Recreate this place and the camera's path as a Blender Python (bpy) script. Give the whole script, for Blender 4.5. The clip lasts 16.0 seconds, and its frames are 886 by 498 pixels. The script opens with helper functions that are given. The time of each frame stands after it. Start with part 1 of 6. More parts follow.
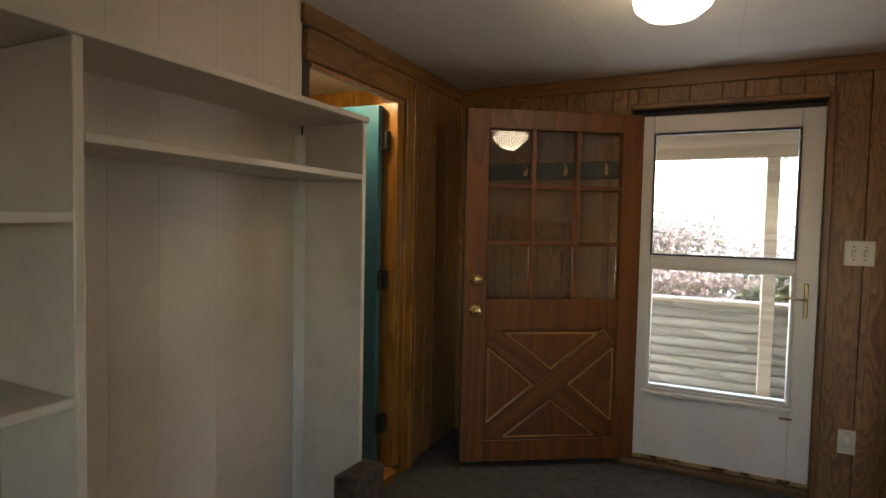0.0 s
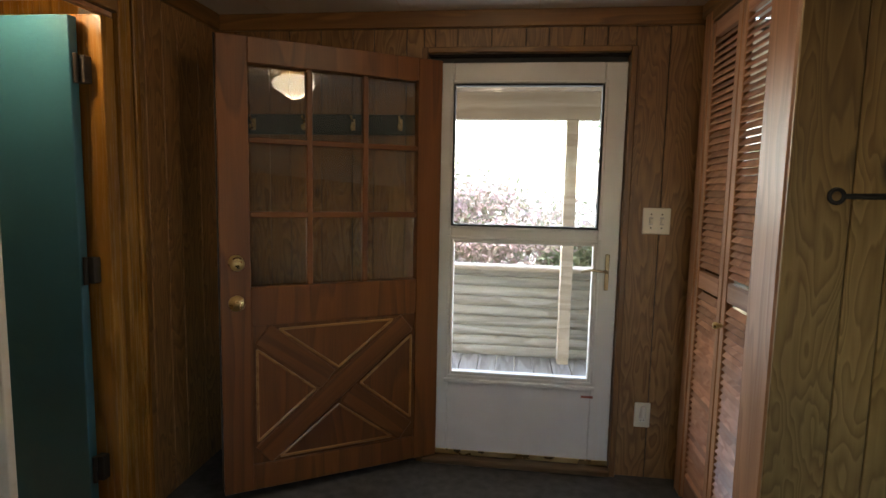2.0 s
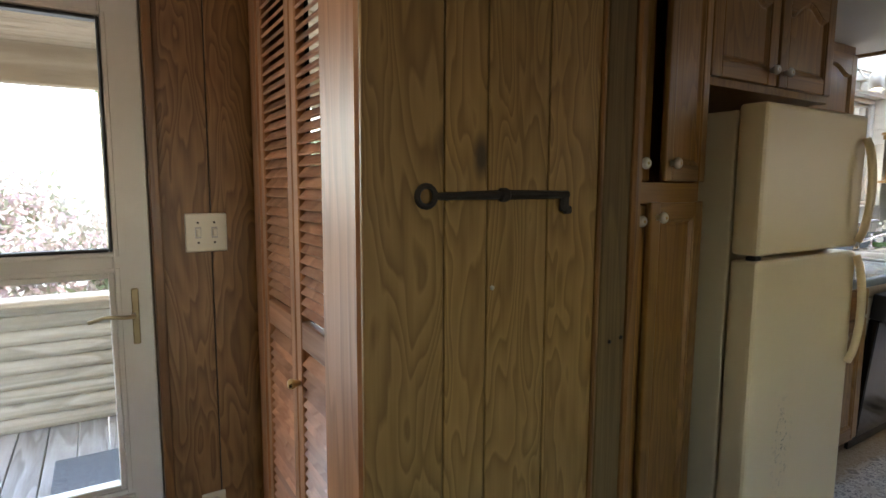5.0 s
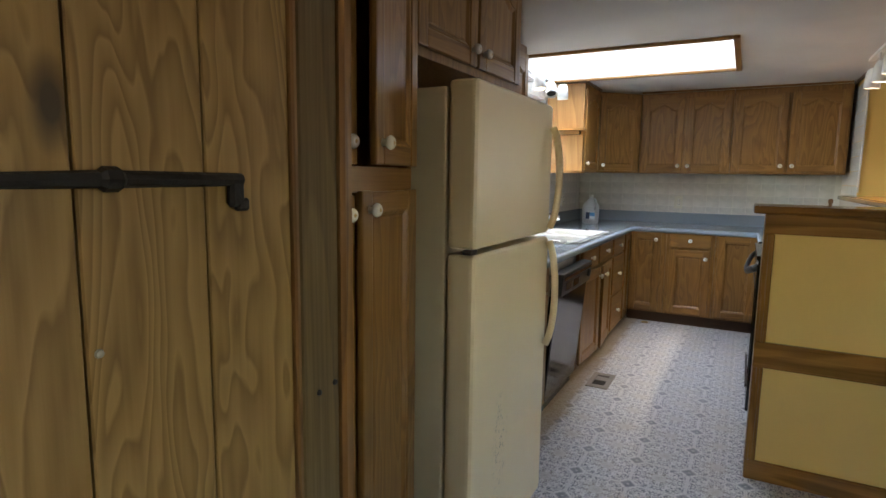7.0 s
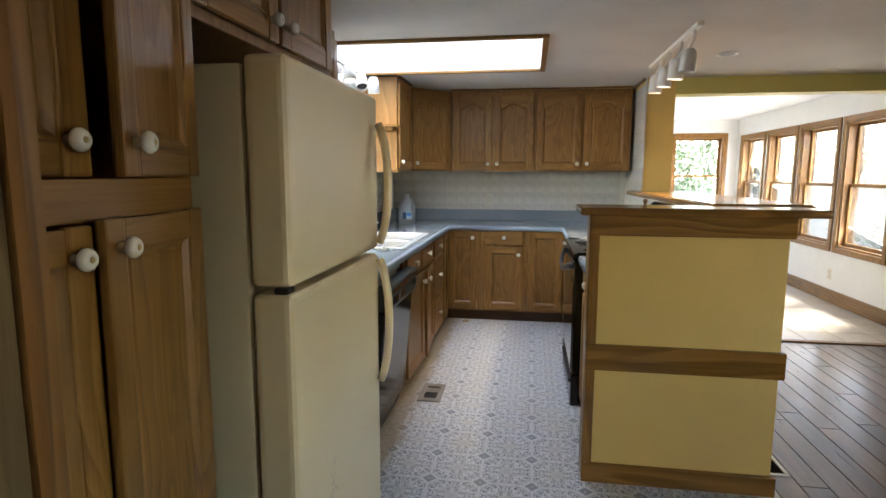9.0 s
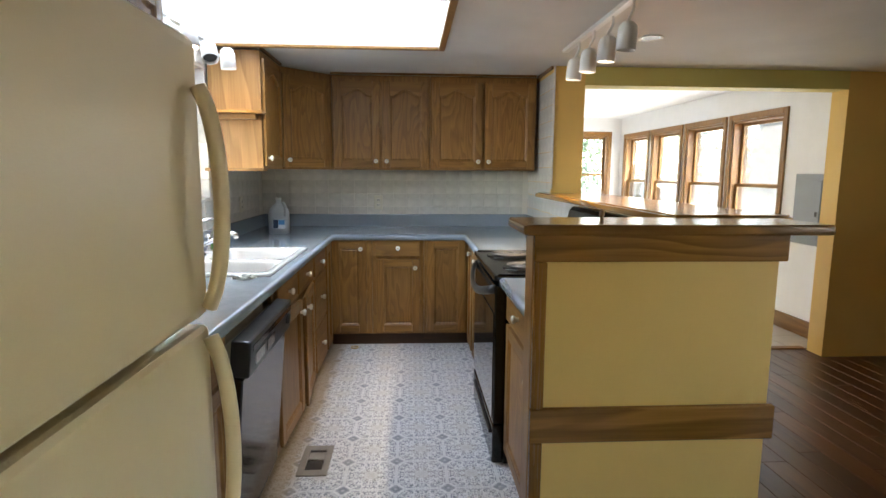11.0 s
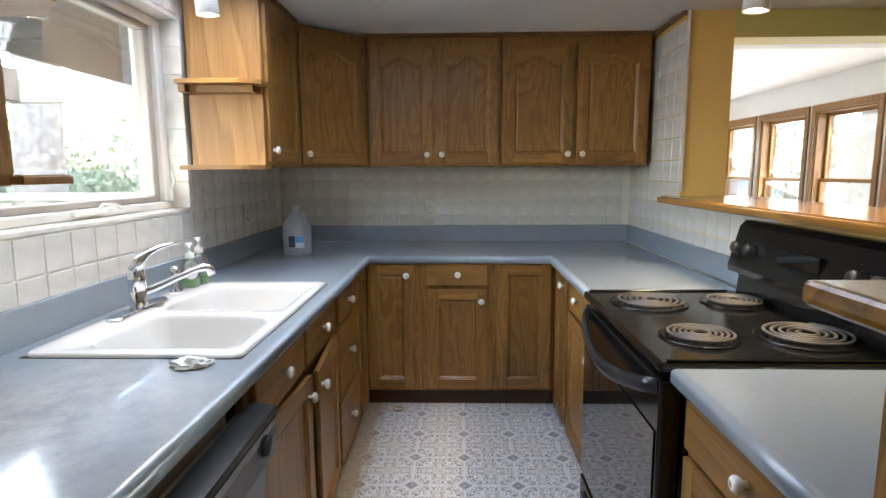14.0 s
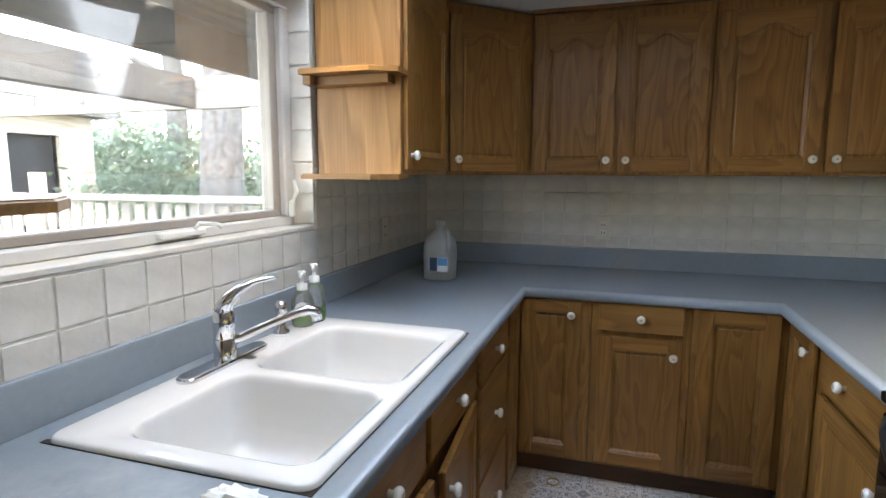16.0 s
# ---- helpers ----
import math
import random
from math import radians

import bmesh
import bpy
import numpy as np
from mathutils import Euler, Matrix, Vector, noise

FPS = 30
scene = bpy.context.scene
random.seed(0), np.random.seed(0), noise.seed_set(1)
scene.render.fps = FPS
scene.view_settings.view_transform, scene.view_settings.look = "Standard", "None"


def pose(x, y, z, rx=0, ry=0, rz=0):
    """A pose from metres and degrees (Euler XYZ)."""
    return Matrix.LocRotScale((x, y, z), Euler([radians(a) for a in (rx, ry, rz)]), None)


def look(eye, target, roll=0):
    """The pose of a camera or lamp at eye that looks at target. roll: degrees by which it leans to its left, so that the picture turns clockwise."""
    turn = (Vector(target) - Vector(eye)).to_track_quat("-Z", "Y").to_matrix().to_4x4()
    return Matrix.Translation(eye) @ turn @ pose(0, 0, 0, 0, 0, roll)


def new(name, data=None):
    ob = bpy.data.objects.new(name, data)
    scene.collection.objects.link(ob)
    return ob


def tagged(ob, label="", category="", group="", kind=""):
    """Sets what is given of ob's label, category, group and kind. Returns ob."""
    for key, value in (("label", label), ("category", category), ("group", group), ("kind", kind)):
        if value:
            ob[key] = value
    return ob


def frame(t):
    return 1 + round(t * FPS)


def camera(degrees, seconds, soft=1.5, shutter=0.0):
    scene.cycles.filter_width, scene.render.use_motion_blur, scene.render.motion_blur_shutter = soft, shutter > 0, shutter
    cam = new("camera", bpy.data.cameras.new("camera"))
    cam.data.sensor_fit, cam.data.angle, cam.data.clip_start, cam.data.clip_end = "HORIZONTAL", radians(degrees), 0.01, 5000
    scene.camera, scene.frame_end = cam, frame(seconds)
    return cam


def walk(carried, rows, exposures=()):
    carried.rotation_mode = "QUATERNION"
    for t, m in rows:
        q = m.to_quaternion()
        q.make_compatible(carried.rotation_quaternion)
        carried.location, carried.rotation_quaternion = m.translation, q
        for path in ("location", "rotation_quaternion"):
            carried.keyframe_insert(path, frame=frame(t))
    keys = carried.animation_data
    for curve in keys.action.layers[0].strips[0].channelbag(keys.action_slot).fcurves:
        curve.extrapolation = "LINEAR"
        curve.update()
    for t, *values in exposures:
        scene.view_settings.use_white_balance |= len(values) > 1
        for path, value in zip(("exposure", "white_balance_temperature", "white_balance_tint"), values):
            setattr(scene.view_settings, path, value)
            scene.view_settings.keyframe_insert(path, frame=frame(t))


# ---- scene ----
cam = camera(77.1, 16.0)
PATH = [
    (0, (1.014, 1.435, 1.287), (0.154, 3.239, 1.192), 1.2),
    (0.5, (0.991, 1.566, 1.287), (0.296, 3.437, 1.148), 1.2),
    (1, (0.999, 1.734, 1.29), (0.436, 3.645, 1.11), 1.1),
    (1.5, (1.014, 1.896, 1.308), (0.594, 3.841, 1.107), 1.2),
    (2, (1.019, 2.029, 1.309), (0.774, 4.002, 1.092), 1.2),
    (2.5, (1.024, 2.174, 1.32), (0.961, 4.161, 1.098), 1.4),
    (3, (1.04, 2.288, 1.325), (1.212, 4.267, 1.099), 1.3),
    (3.5, (1.13, 2.431, 1.315), (1.534, 4.377, 1.09), 1.1),
    (4, (1.233, 2.559, 1.33), (1.854, 4.448, 1.105), 0.7),
    (4.5, (1.299, 2.656, 1.324), (2.137, 4.458, 1.098), 0.5),
    (5, (1.373, 2.767, 1.328), (2.418, 4.457, 1.103), 0.3),
    (5.2, (1.398, 2.808, 1.326), (2.53, 4.442, 1.104), 0.2),
    (7.3, (1.732, 3.062, 1.319), (3.53, 3.897, 1.057), 0.8),
    (7.5, (1.759, 3.076, 1.324), (3.586, 3.845, 1.06), 0.7),
    (8, (1.851, 3.14, 1.335), (3.737, 3.751, 1.069), 0.5),
    (8.5, (1.933, 3.189, 1.343), (3.861, 3.648, 1.077), 0.4),
    (9, (2.012, 3.209, 1.35), (3.97, 3.516, 1.084), 0.2),
    (9.5, (2.158, 3.213, 1.356), (4.132, 3.395, 1.087), 0.1),
    (9.7, (2.236, 3.224, 1.368), (4.213, 3.356, 1.097), 0.1),
    (11.8, (3.062, 3.359, 1.368), (5.035, 3.186, 1.087), 0.2),
    (12, (3.149, 3.355, 1.371), (5.121, 3.184, 1.085), -0.0),
    (12.5, (3.334, 3.351, 1.363), (5.307, 3.18, 1.082), -0.0),
    (13, (3.522, 3.369, 1.348), (5.497, 3.226, 1.065), -0.1),
    (13.5, (3.714, 3.402, 1.36), (5.693, 3.342, 1.075), -0.2),
    (14, (3.878, 3.424, 1.352), (5.859, 3.477, 1.076), -0.3),
    (14.5, (4.067, 3.441, 1.348), (6.039, 3.627, 1.075), -0.3),
    (15, (4.228, 3.456, 1.344), (6.179, 3.804, 1.075), -0.2),
    (15.5, (4.373, 3.492, 1.354), (6.294, 3.98, 1.089), -0.1),
    (16, (4.469, 3.527, 1.381), (6.359, 4.125, 1.116), 0.2),
]
EXPOSURES = [(0.0, 4.3, 7600, 12), (3.0, 4.2, 7250, 11), (3.5, 4.25, 7200, 11), (5.2, 4.55, 7200, 11), (7.5, 5.0, 6950, 10), (12.0, 5.07, 6850, 9), (14.0, 4.97, 6850, 11), (16.0, 4.55, 6800, 11)]
walk(cam, [(t, look(eye, target, roll)) for t, eye, target, roll in PATH], EXPOSURES)
SKY, SUN, ENTRY = 0.165, 0.5, 4.3
LAMP = 1 / 13  # lamps against the daylight, before the exposure

# ---------------------------------------------------------------- light
world = bpy.data.worlds.new("daylight")
scene.world = world
world.use_nodes = True
_wn = world.node_tree.nodes
_sky = _wn.new("ShaderNodeTexSky")
_sky.sky_type = "NISHITA"
_sky.sun_disc = False
_sky.sun_elevation = radians(58)
_sky.sun_rotation = radians(250)
world.node_tree.links.new(_sky.outputs[0], _wn["Background"].inputs[0])
_wn["Background"].inputs[1].default_value = SKY

sun = new("sun", bpy.data.lights.new("sun", "SUN"))
sun.data.energy, sun.data.angle, sun.data.color = SUN, radians(12), (1.0, 0.95, 0.86)
sun.matrix_world = look((0, 0, 10), (-2.2, 3.5, 3.0))


def area(name, energy, sx, sy, eye, target, colour=(1, 1, 1)):
    """A rectangle of sky light that fills an opening."""
    d = bpy.data.lights.new(name, "AREA")
    d.shape, d.size, d.size_y, d.energy, d.color = "RECTANGLE", sx, sy, energy * LAMP, colour
    ob = new(name, d)
    ob.matrix_world = look(eye, target)
    return ob


def bulb(name, energy, eye, radius=0.03, colour=(1.0, 0.78, 0.5)):
    d = bpy.data.lights.new(name, "POINT")
    d.energy, d.shadow_soft_size, d.color = energy * LAMP, radius, colour
    ob = new(name, d)
    ob.location = eye
    return ob


def spot(name, energy, eye, target, cone=90, colour=(1.0, 0.8, 0.55)):
    d = bpy.data.lights.new(name, "SPOT")
    d.energy, d.shadow_soft_size, d.color, d.spot_size, d.spot_blend = energy * LAMP, 0.025, colour, radians(cone), 0.6
    ob = new(name, d)
    ob.matrix_world = look(eye, target)
    return ob


DAY = (0.77, 0.88, 1.0)
area("skylight_daylight", 5.0, 0.9, 1.3, (5.63, 3.85, 2.75), (5.63, 3.85, 0), DAY)
area("sink_window_daylight", 15, 1.5, 0.5, (5.35, 5.42, 1.70), (5.0, 4.15, 0.92), DAY)
# added lamp for an unseen, inferred south window; its position is assumed
area("dining_window_daylight", 1.7, 0.9, 0.8, (1.65, -0.47, 1.3), (2.3, 3.0, 1.0), (1.0, 0.97, 0.90))
area("storm_door_daylight", 5, 0.7, 1.3, (1.05, 4.72, 1.2), (1.05, 2.0, 0.8), DAY)
area("sunroom_daylight", 46, 3.7, 1.25, (9.47, -0.12, 1.25), (9.3, 3.0, 2.1), (1.0, 0.98, 0.95))

# ---------------------------------------------------------------- materials


def nodes_of(name):
    m = bpy.data.materials.new(name)
    m.use_nodes = True
    t = m.node_tree
    return m, t, t.nodes["Principled BSDF"]


class Net:
    """Short hand to wire a node tree."""

    def __init__(self, t):
        self.t = t

    def put(self, socket, v):
        if isinstance(v, bpy.types.NodeSocket):
            self.t.links.new(v, socket)
        elif isinstance(v, (tuple, list)):
            socket.default_value = (*v, 1.0) if len(v) == 3 and len(socket.default_value) == 4 else v
        else:
            socket.default_value = v

    def math(self, op, a, b=0.0, c=0.0):
        n = self.t.nodes.new("ShaderNodeMath")
        n.operation = op
        for s, v in zip(n.inputs, (a, b, c)):
            self.put(s, v)
        return n.outputs[0]

    def vec(self, op, a, b):
        n = self.t.nodes.new("ShaderNodeVectorMath")
        n.operation = op
        self.put(n.inputs[0], a)
        self.put(n.inputs[1], b)
        return n.outputs[0]

    def noise(self, v, scale, detail=3.0, rough=0.55, dist=0.0):
        n = self.t.nodes.new("ShaderNodeTexNoise")
        self.put(n.inputs["Vector"], v)
        n.inputs["Scale"].default_value, n.inputs["Detail"].default_value = scale, detail
        n.inputs["Roughness"].default_value, n.inputs["Distortion"].default_value = rough, dist
        return n.outputs["Fac"]

    def ramp(self, v, *stops):
        n = self.t.nodes.new("ShaderNodeValToRGB")
        e = n.color_ramp.elements
        while len(e) < len(stops):
            e.new(0.5)
        for el, (p, c) in zip(e, stops):
            el.position, el.color = p, (*c, 1.0) if isinstance(c, tuple) else (c, c, c, 1.0)
        self.put(n.inputs[0], v)
        return n.outputs[0]

    def mix(self, f, a, b, mode="MIX"):
        n = self.t.nodes.new("ShaderNodeMix")
        n.data_type, n.blend_type = "RGBA", mode
        self.put(n.inputs[0], f)
        self.put(n.inputs[6], a)
        self.put(n.inputs[7], b)
        return n.outputs[2]

    def coords(self):
        return self.t.nodes.new("ShaderNodeTexCoord").outputs["Object"]

    def rand(self):
        return self.t.nodes.new("ShaderNodeObjectInfo").outputs["Random"]

    def split(self, v):
        n = self.t.nodes.new("ShaderNodeSeparateXYZ")
        self.put(n.inputs[0], v)
        return n.outputs

    def join(self, x, y, z):
        n = self.t.nodes.new("ShaderNodeCombineXYZ")
        for s, v in zip(n.inputs, (x, y, z)):
            self.put(s, v)
        return n.outputs[0]

    def bump(self, height, strength, dist, bsdf):
        n = self.t.nodes.new("ShaderNodeBump")
        n.inputs["Strength"].default_value, n.inputs["Distance"].default_value = strength, dist
        self.put(n.inputs["Height"], height)
        self.t.links.new(n.outputs[0], bsdf.inputs["Normal"])


def paint(name, colour, rough=0.5, metal=0.0, vary=0.08, scale=6.0, bump=0.15, bscale=60.0, coat=0.0, dirt=None):
    """A painted, moulded or metal surface with blotches, fine relief and, if dirt is given, grime of that colour."""
    m, t, b = nodes_of(name)
    n = Net(t)
    c = n.coords()
    blot = n.noise(c, scale, 4)
    lo, hi = tuple(x * (1 - vary * 1.5) for x in colour), tuple(min(1, x * (1 + vary)) for x in colour)
    col = n.ramp(blot, (0.3, lo), (0.7, hi))
    if dirt:
        col = n.mix(n.ramp(n.noise(c, scale * 2.3, 6, 0.7), (0.56, 0.0), (0.74, 0.55)), col, dirt)
    n.put(b.inputs["Base Color"], col)
    n.put(b.inputs["Roughness"], n.ramp(n.noise(c, scale * 3, 4), (0.3, max(0.02, rough * 0.92)), (0.7, min(1.0, rough * 1.08))))
    b.inputs["Metallic"].default_value = metal
    b.inputs["Coat Weight"].default_value = coat
    if bump:
        n.bump(n.noise(c, bscale, 3), bump, 0.004, b)
    return m


def wood(name, dark, light, axis="z", rings=16.0, scale=3.0, rough=0.42, knots=False, coat=0.0, spread=0.18, fine=0.5, stretch=0.11):
    """Sawn timber: growth rings cut lengthwise, pores along the grain, a tone of its own for each piece."""
    m, t, b = nodes_of(name)
    n = Net(t)
    r = n.rand()
    c = n.vec("ADD", n.coords(), n.join(n.math("MULTIPLY", r, 17.3), n.math("MULTIPLY", r, 9.1), n.math("MULTIPLY", r, 23.7)))
    k = {"x": (stretch, 1, 1), "y": (1, stretch, 1), "z": (1, 1, stretch)}[axis]
    g = n.vec("MULTIPLY", c, k)
    field = n.noise(g, scale, 2.5, 0.5, 0.35)
    ring = n.math("FRACT", n.math("MULTIPLY", field, rings))
    ring = n.ramp(ring, (0.0, 0.1), (0.55, 0.62), (0.85, 1.0), (1.0, 0.1))
    k2 = {"x": (0.025, 1, 1), "y": (1, 0.025, 1), "z": (1, 1, 0.025)}[axis]
    pores = n.noise(n.vec("MULTIPLY", c, k2), 160.0, 3, 0.6)
    f = n.math("ADD", n.math("MULTIPLY", ring, 1 - fine), n.math("MULTIPLY", pores, fine))
    col = n.ramp(f, (0.2, light), (0.8, dark))
    tone = n.math("ADD", 1 - spread, n.math("MULTIPLY", r, 2 * spread))
    tone = n.math("MULTIPLY", tone, n.math("ADD", 0.8, n.math("MULTIPLY", n.noise(g, 1.6, 3), 0.4)))
    col = n.mix(1.0, col, n.join(tone, tone, tone), "MULTIPLY")
    if knots:
        v = t.nodes.new("ShaderNodeTexVoronoi")
        v.inputs["Scale"].default_value = 1.0
        n.put(v.inputs["Vector"], n.vec("MULTIPLY", c, tuple(4.2 if q == 1 else 1.9 for q in k)))
        spot_ = n.ramp(v.outputs["Distance"], (0.035, 1.0), (0.1, 0.0))
        col = n.mix(spot_, col, tuple(x * 0.25 for x in dark))
    n.put(b.inputs["Base Color"], col)
    n.put(b.inputs["Roughness"], n.ramp(pores, (0.2, rough * 0.85), (0.8, min(1, rough * 1.25))))
    b.inputs["Coat Weight"].default_value = coat
    b.inputs["Coat Roughness"].default_value = 0.15
    n.bump(f, 0.22, 0.0015, b)
    return m


def pane_glass(name, dust=0.06):
    """A thin window pane: clear, with a faint mirror of the room and some dust."""
    m, t, b = nodes_of(name)
    n = Net(t)
    tr = t.nodes.new("ShaderNodeBsdfTransparent")
    gl = t.nodes.new("ShaderNodeBsdfGlossy")
    gl.inputs["Roughness"].default_value = 0.01
    fr = t.nodes.new("ShaderNodeFresnel")
    fr.inputs["IOR"].default_value = 1.5
    mx = t.nodes.new("ShaderNodeMixShader")
    t.links.new(n.math("MULTIPLY", fr.outputs[0], {"door_light_pane": 1.6, "storm_pane": 0.25, "dusty_window_pane": 0.4}.get(name, 0.9)), mx.inputs[0])
    t.links.new(tr.outputs[0], mx.inputs[1])
    t.links.new(gl.outputs[0], mx.inputs[2])
    df = t.nodes.new("ShaderNodeBsdfDiffuse")
    df.inputs["Color"].default_value = (0.75, 0.75, 0.72, 1)
    mx2 = t.nodes.new("ShaderNodeMixShader")
    n.put(mx2.inputs[0], n.ramp(n.noise(n.coords(), 40, 6, 0.75), (0.4, dust * 0.3), (0.75, dust)))
    t.links.new(mx.outputs[0], mx2.inputs[1])
    t.links.new(df.outputs[0], mx2.inputs[2])
    t.links.new(mx2.outputs[0], t.nodes["Material Output"].inputs[0])
    return m


def glow(name, colour, strength):
    m, t, b = nodes_of(name)
    b.inputs["Base Color"].default_value = (*colour, 1)
    b.inputs["Emission Color"].default_value = (*colour, 1)
    b.inputs["Emission Strength"].default_value = strength * LAMP
    return m


VX, VY = 6.472, 3.396


def vinyl():
    """Sheet vinyl printed with grey medallions in diagonal lattice, with worn, yellowed traffic marks."""
    m, t, b = nodes_of("printed_vinyl")
    n = Net(t)
    c = n.coords()
    x, y, _ = n.split(c)
    s = 1 / 0.2215
    u, v = n.math("MULTIPLY", n.math("SUBTRACT", x, VX), s), n.math("MULTIPLY", n.math("SUBTRACT", y, VY), s)

    def cell(q, off):
        return n.math("SUBTRACT", n.math("FRACT", n.math("ADD", q, off)), 0.5)

    def polar(off):
        p, q = cell(u, off), cell(v, off)
        rad = n.math("SQRT", n.math("ADD", n.math("MULTIPLY", p, p), n.math("MULTIPLY", q, q)))
        return n.math("ABSOLUTE", p), n.math("ABSOLUTE", q), rad, n.math("ARCTAN2", q, p)

    # grey scalloped diamonds on the lattice corners
    a, d, r, th = polar(0.5)
    dia = n.math("ADD", n.math("ADD", a, d), n.math("MULTIPLY", n.math("COSINE", n.math("MULTIPLY", th, 12.0)), 0.012))
    corner = n.ramp(dia, (0.03, 0.5), (0.045, 0.95), (0.13, 0.85), (0.15, 0.35), (0.165, 0.0))
    line = n.ramp(n.math("MINIMUM", a, d), (0.0, 0.42), (0.008, 0.0))
    # leafy scrolls, mirrored in each tile: thin curling lines round a small warm heart
    a2, d2, r2, th2 = polar(0.0)
    hi, lo = n.math("MAXIMUM", a2, d2), n.math("MINIMUM", a2, d2)
    curl = n.noise(n.join(hi, n.math("MULTIPLY", lo, 1.25), 0.61), 11.0, 1.0, 0.4, 0.3)
    lines = n.ramp(n.math("ABSOLUTE", n.math("SUBTRACT", n.math("FRACT", n.math("MULTIPLY", curl, 4.0)), 0.5)), (0.0, 1.0), (0.17, 0.85), (0.25, 0.0))
    inside = n.math("MULTIPLY", n.ramp(hi, (0.1, 0.4), (0.14, 1.0), (0.46, 1.0), (0.485, 0.0)), n.ramp(dia, (0.18, 0.0), (0.2, 1.0)))
    ring = n.math("MULTIPLY", lines, inside)
    heart = n.ramp(n.math("ADD", hi, n.math("MULTIPLY", n.math("COSINE", n.math("MULTIPLY", th2, 8.0)), 0.02)), (0.03, 0.5), (0.045, 0.1), (0.07, 0.55), (0.095, 0.1), (0.125, 0.45), (0.14, 0.4), (0.15, 0.0))
    f = n.math("MAXIMUM", n.math("MAXIMUM", corner, line), n.math("MAXIMUM", ring, heart))
    f = n.math("MULTIPLY", f, n.ramp(n.noise(c, 55, 4, 0.7), (0.3, 0.6), (0.6, 1.0)))
    warm = n.ramp(r2, (0.1, 1.0), (0.3, 0.0))
    col = n.mix(f, (0.66, 0.655, 0.655), n.mix(warm, (0.12, 0.135, 0.175), (0.23, 0.20, 0.155)))
    worn = n.ramp(n.noise(c, 3.0, 5, 0.65), (0.5, 0.0), (0.78, 0.3))
    col = n.mix(worn, col, (0.5, 0.43, 0.31))
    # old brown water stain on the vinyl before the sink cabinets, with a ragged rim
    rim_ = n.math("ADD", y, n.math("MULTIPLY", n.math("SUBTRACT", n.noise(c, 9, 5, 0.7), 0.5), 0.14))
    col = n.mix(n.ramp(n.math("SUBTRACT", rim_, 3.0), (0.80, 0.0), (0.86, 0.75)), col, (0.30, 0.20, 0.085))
    n.put(b.inputs["Base Color"], col)
    n.put(b.inputs["Roughness"], n.ramp(n.noise(c, 8, 4), (0.3, 0.28), (0.7, 0.45)))
    n.bump(f, 0.15, 0.002, b)
    return m


OAK_D, OAK_L = (0.170, 0.076, 0.016), (0.322, 0.162, 0.041)
M_CAB = wood("oak_cabinet", OAK_D, OAK_L, "z", 14, 6.0, 0.36, spread=0.12, fine=0.6, stretch=0.16)
M_CABX = wood("oak_cabinet_rail", OAK_D, OAK_L, "x", 9, 5.0, 0.38, spread=0.12, fine=0.62)
M_CABY = wood("oak_cabinet_y", OAK_D, OAK_L, "y", 9, 5.0, 0.38, spread=0.12, fine=0.62)
# brighter copy of the cabinet oak, with the sink spot's light in its colour
M_OAKLIT = wood("oak_side_lit", (0.24, 0.11, 0.03), (0.45, 0.235, 0.075), "z", 9, 4.0, 0.4, spread=0.04, fine=0.6)
M_PANEL = wood("plywood_panelling", (0.14, 0.066, 0.021), (0.285, 0.15, 0.055), "z", 17, 8.5, 0.42, spread=0.1, fine=0.42, stretch=0.2, knots=True)
M_PANELG = wood("plywood_panelling_tan", (0.185, 0.10, 0.026), (0.325, 0.195, 0.062), "z", 17, 8.5, 0.45, spread=0.05, fine=0.4, knots=True, stretch=0.2)
M_TRIM = wood("stained_trim", (0.125, 0.057, 0.016), (0.25, 0.122, 0.037), "z", 10, 6, 0.35, spread=0.1, fine=0.5)
M_TRIMX = wood("stained_trim_x", (0.125, 0.057, 0.016), (0.25, 0.122, 0.037), "x", 10, 6, 0.35, spread=0.1, fine=0.5)
M_TRIMY = wood("stained_trim_y", (0.125, 0.057, 0.016), (0.25, 0.122, 0.037), "y", 10, 6, 0.35, spread=0.1, fine=0.5)
M_PINE = wood("varnished_pine", (0.165, 0.072, 0.012), (0.34, 0.16, 0.032), "z", 8, 5, 0.25, knots=True, coat=0.4, spread=0.08)
M_PINEY = wood("varnished_pine_y", (0.165, 0.072, 0.012), (0.34, 0.16, 0.032), "y", 8, 5, 0.2, knots=True, coat=0.5, spread=0.08)
M_PINEX = wood("varnished_pine_x", (0.165, 0.072, 0.012), (0.34, 0.16, 0.032), "x", 8, 5, 0.2, knots=True, coat=0.5, spread=0.08)
M_LOUVRE = wood("louvre_wood", (0.27, 0.11, 0.05), (0.46, 0.23, 0.125), "y", 8, 5, 0.4, spread=0.28)
M_LOUVREZ = wood("louvre_stile", (0.27, 0.12, 0.05), (0.44, 0.22, 0.11), "z", 8, 5, 0.38, spread=0.08)
M_DOOR = wood("red_brown_door", (0.098, 0.031, 0.006), (0.185, 0.063, 0.012), "z", 8, 4, 0.42, spread=0.1, fine=0.5)
M_DOORX = wood("red_brown_door_x", (0.098, 0.031, 0.006), (0.185, 0.063, 0.012), "x", 8, 4, 0.42, spread=0.1, fine=0.5)
# door wood made lighter: the lamp's highlight on the ridges, put into the colour
M_MOULDLIT = wood("highlit_door_moulding", (0.20, 0.085, 0.022), (0.38, 0.19, 0.06), "x", 8, 4, 0.32, spread=0.05, fine=0.5)
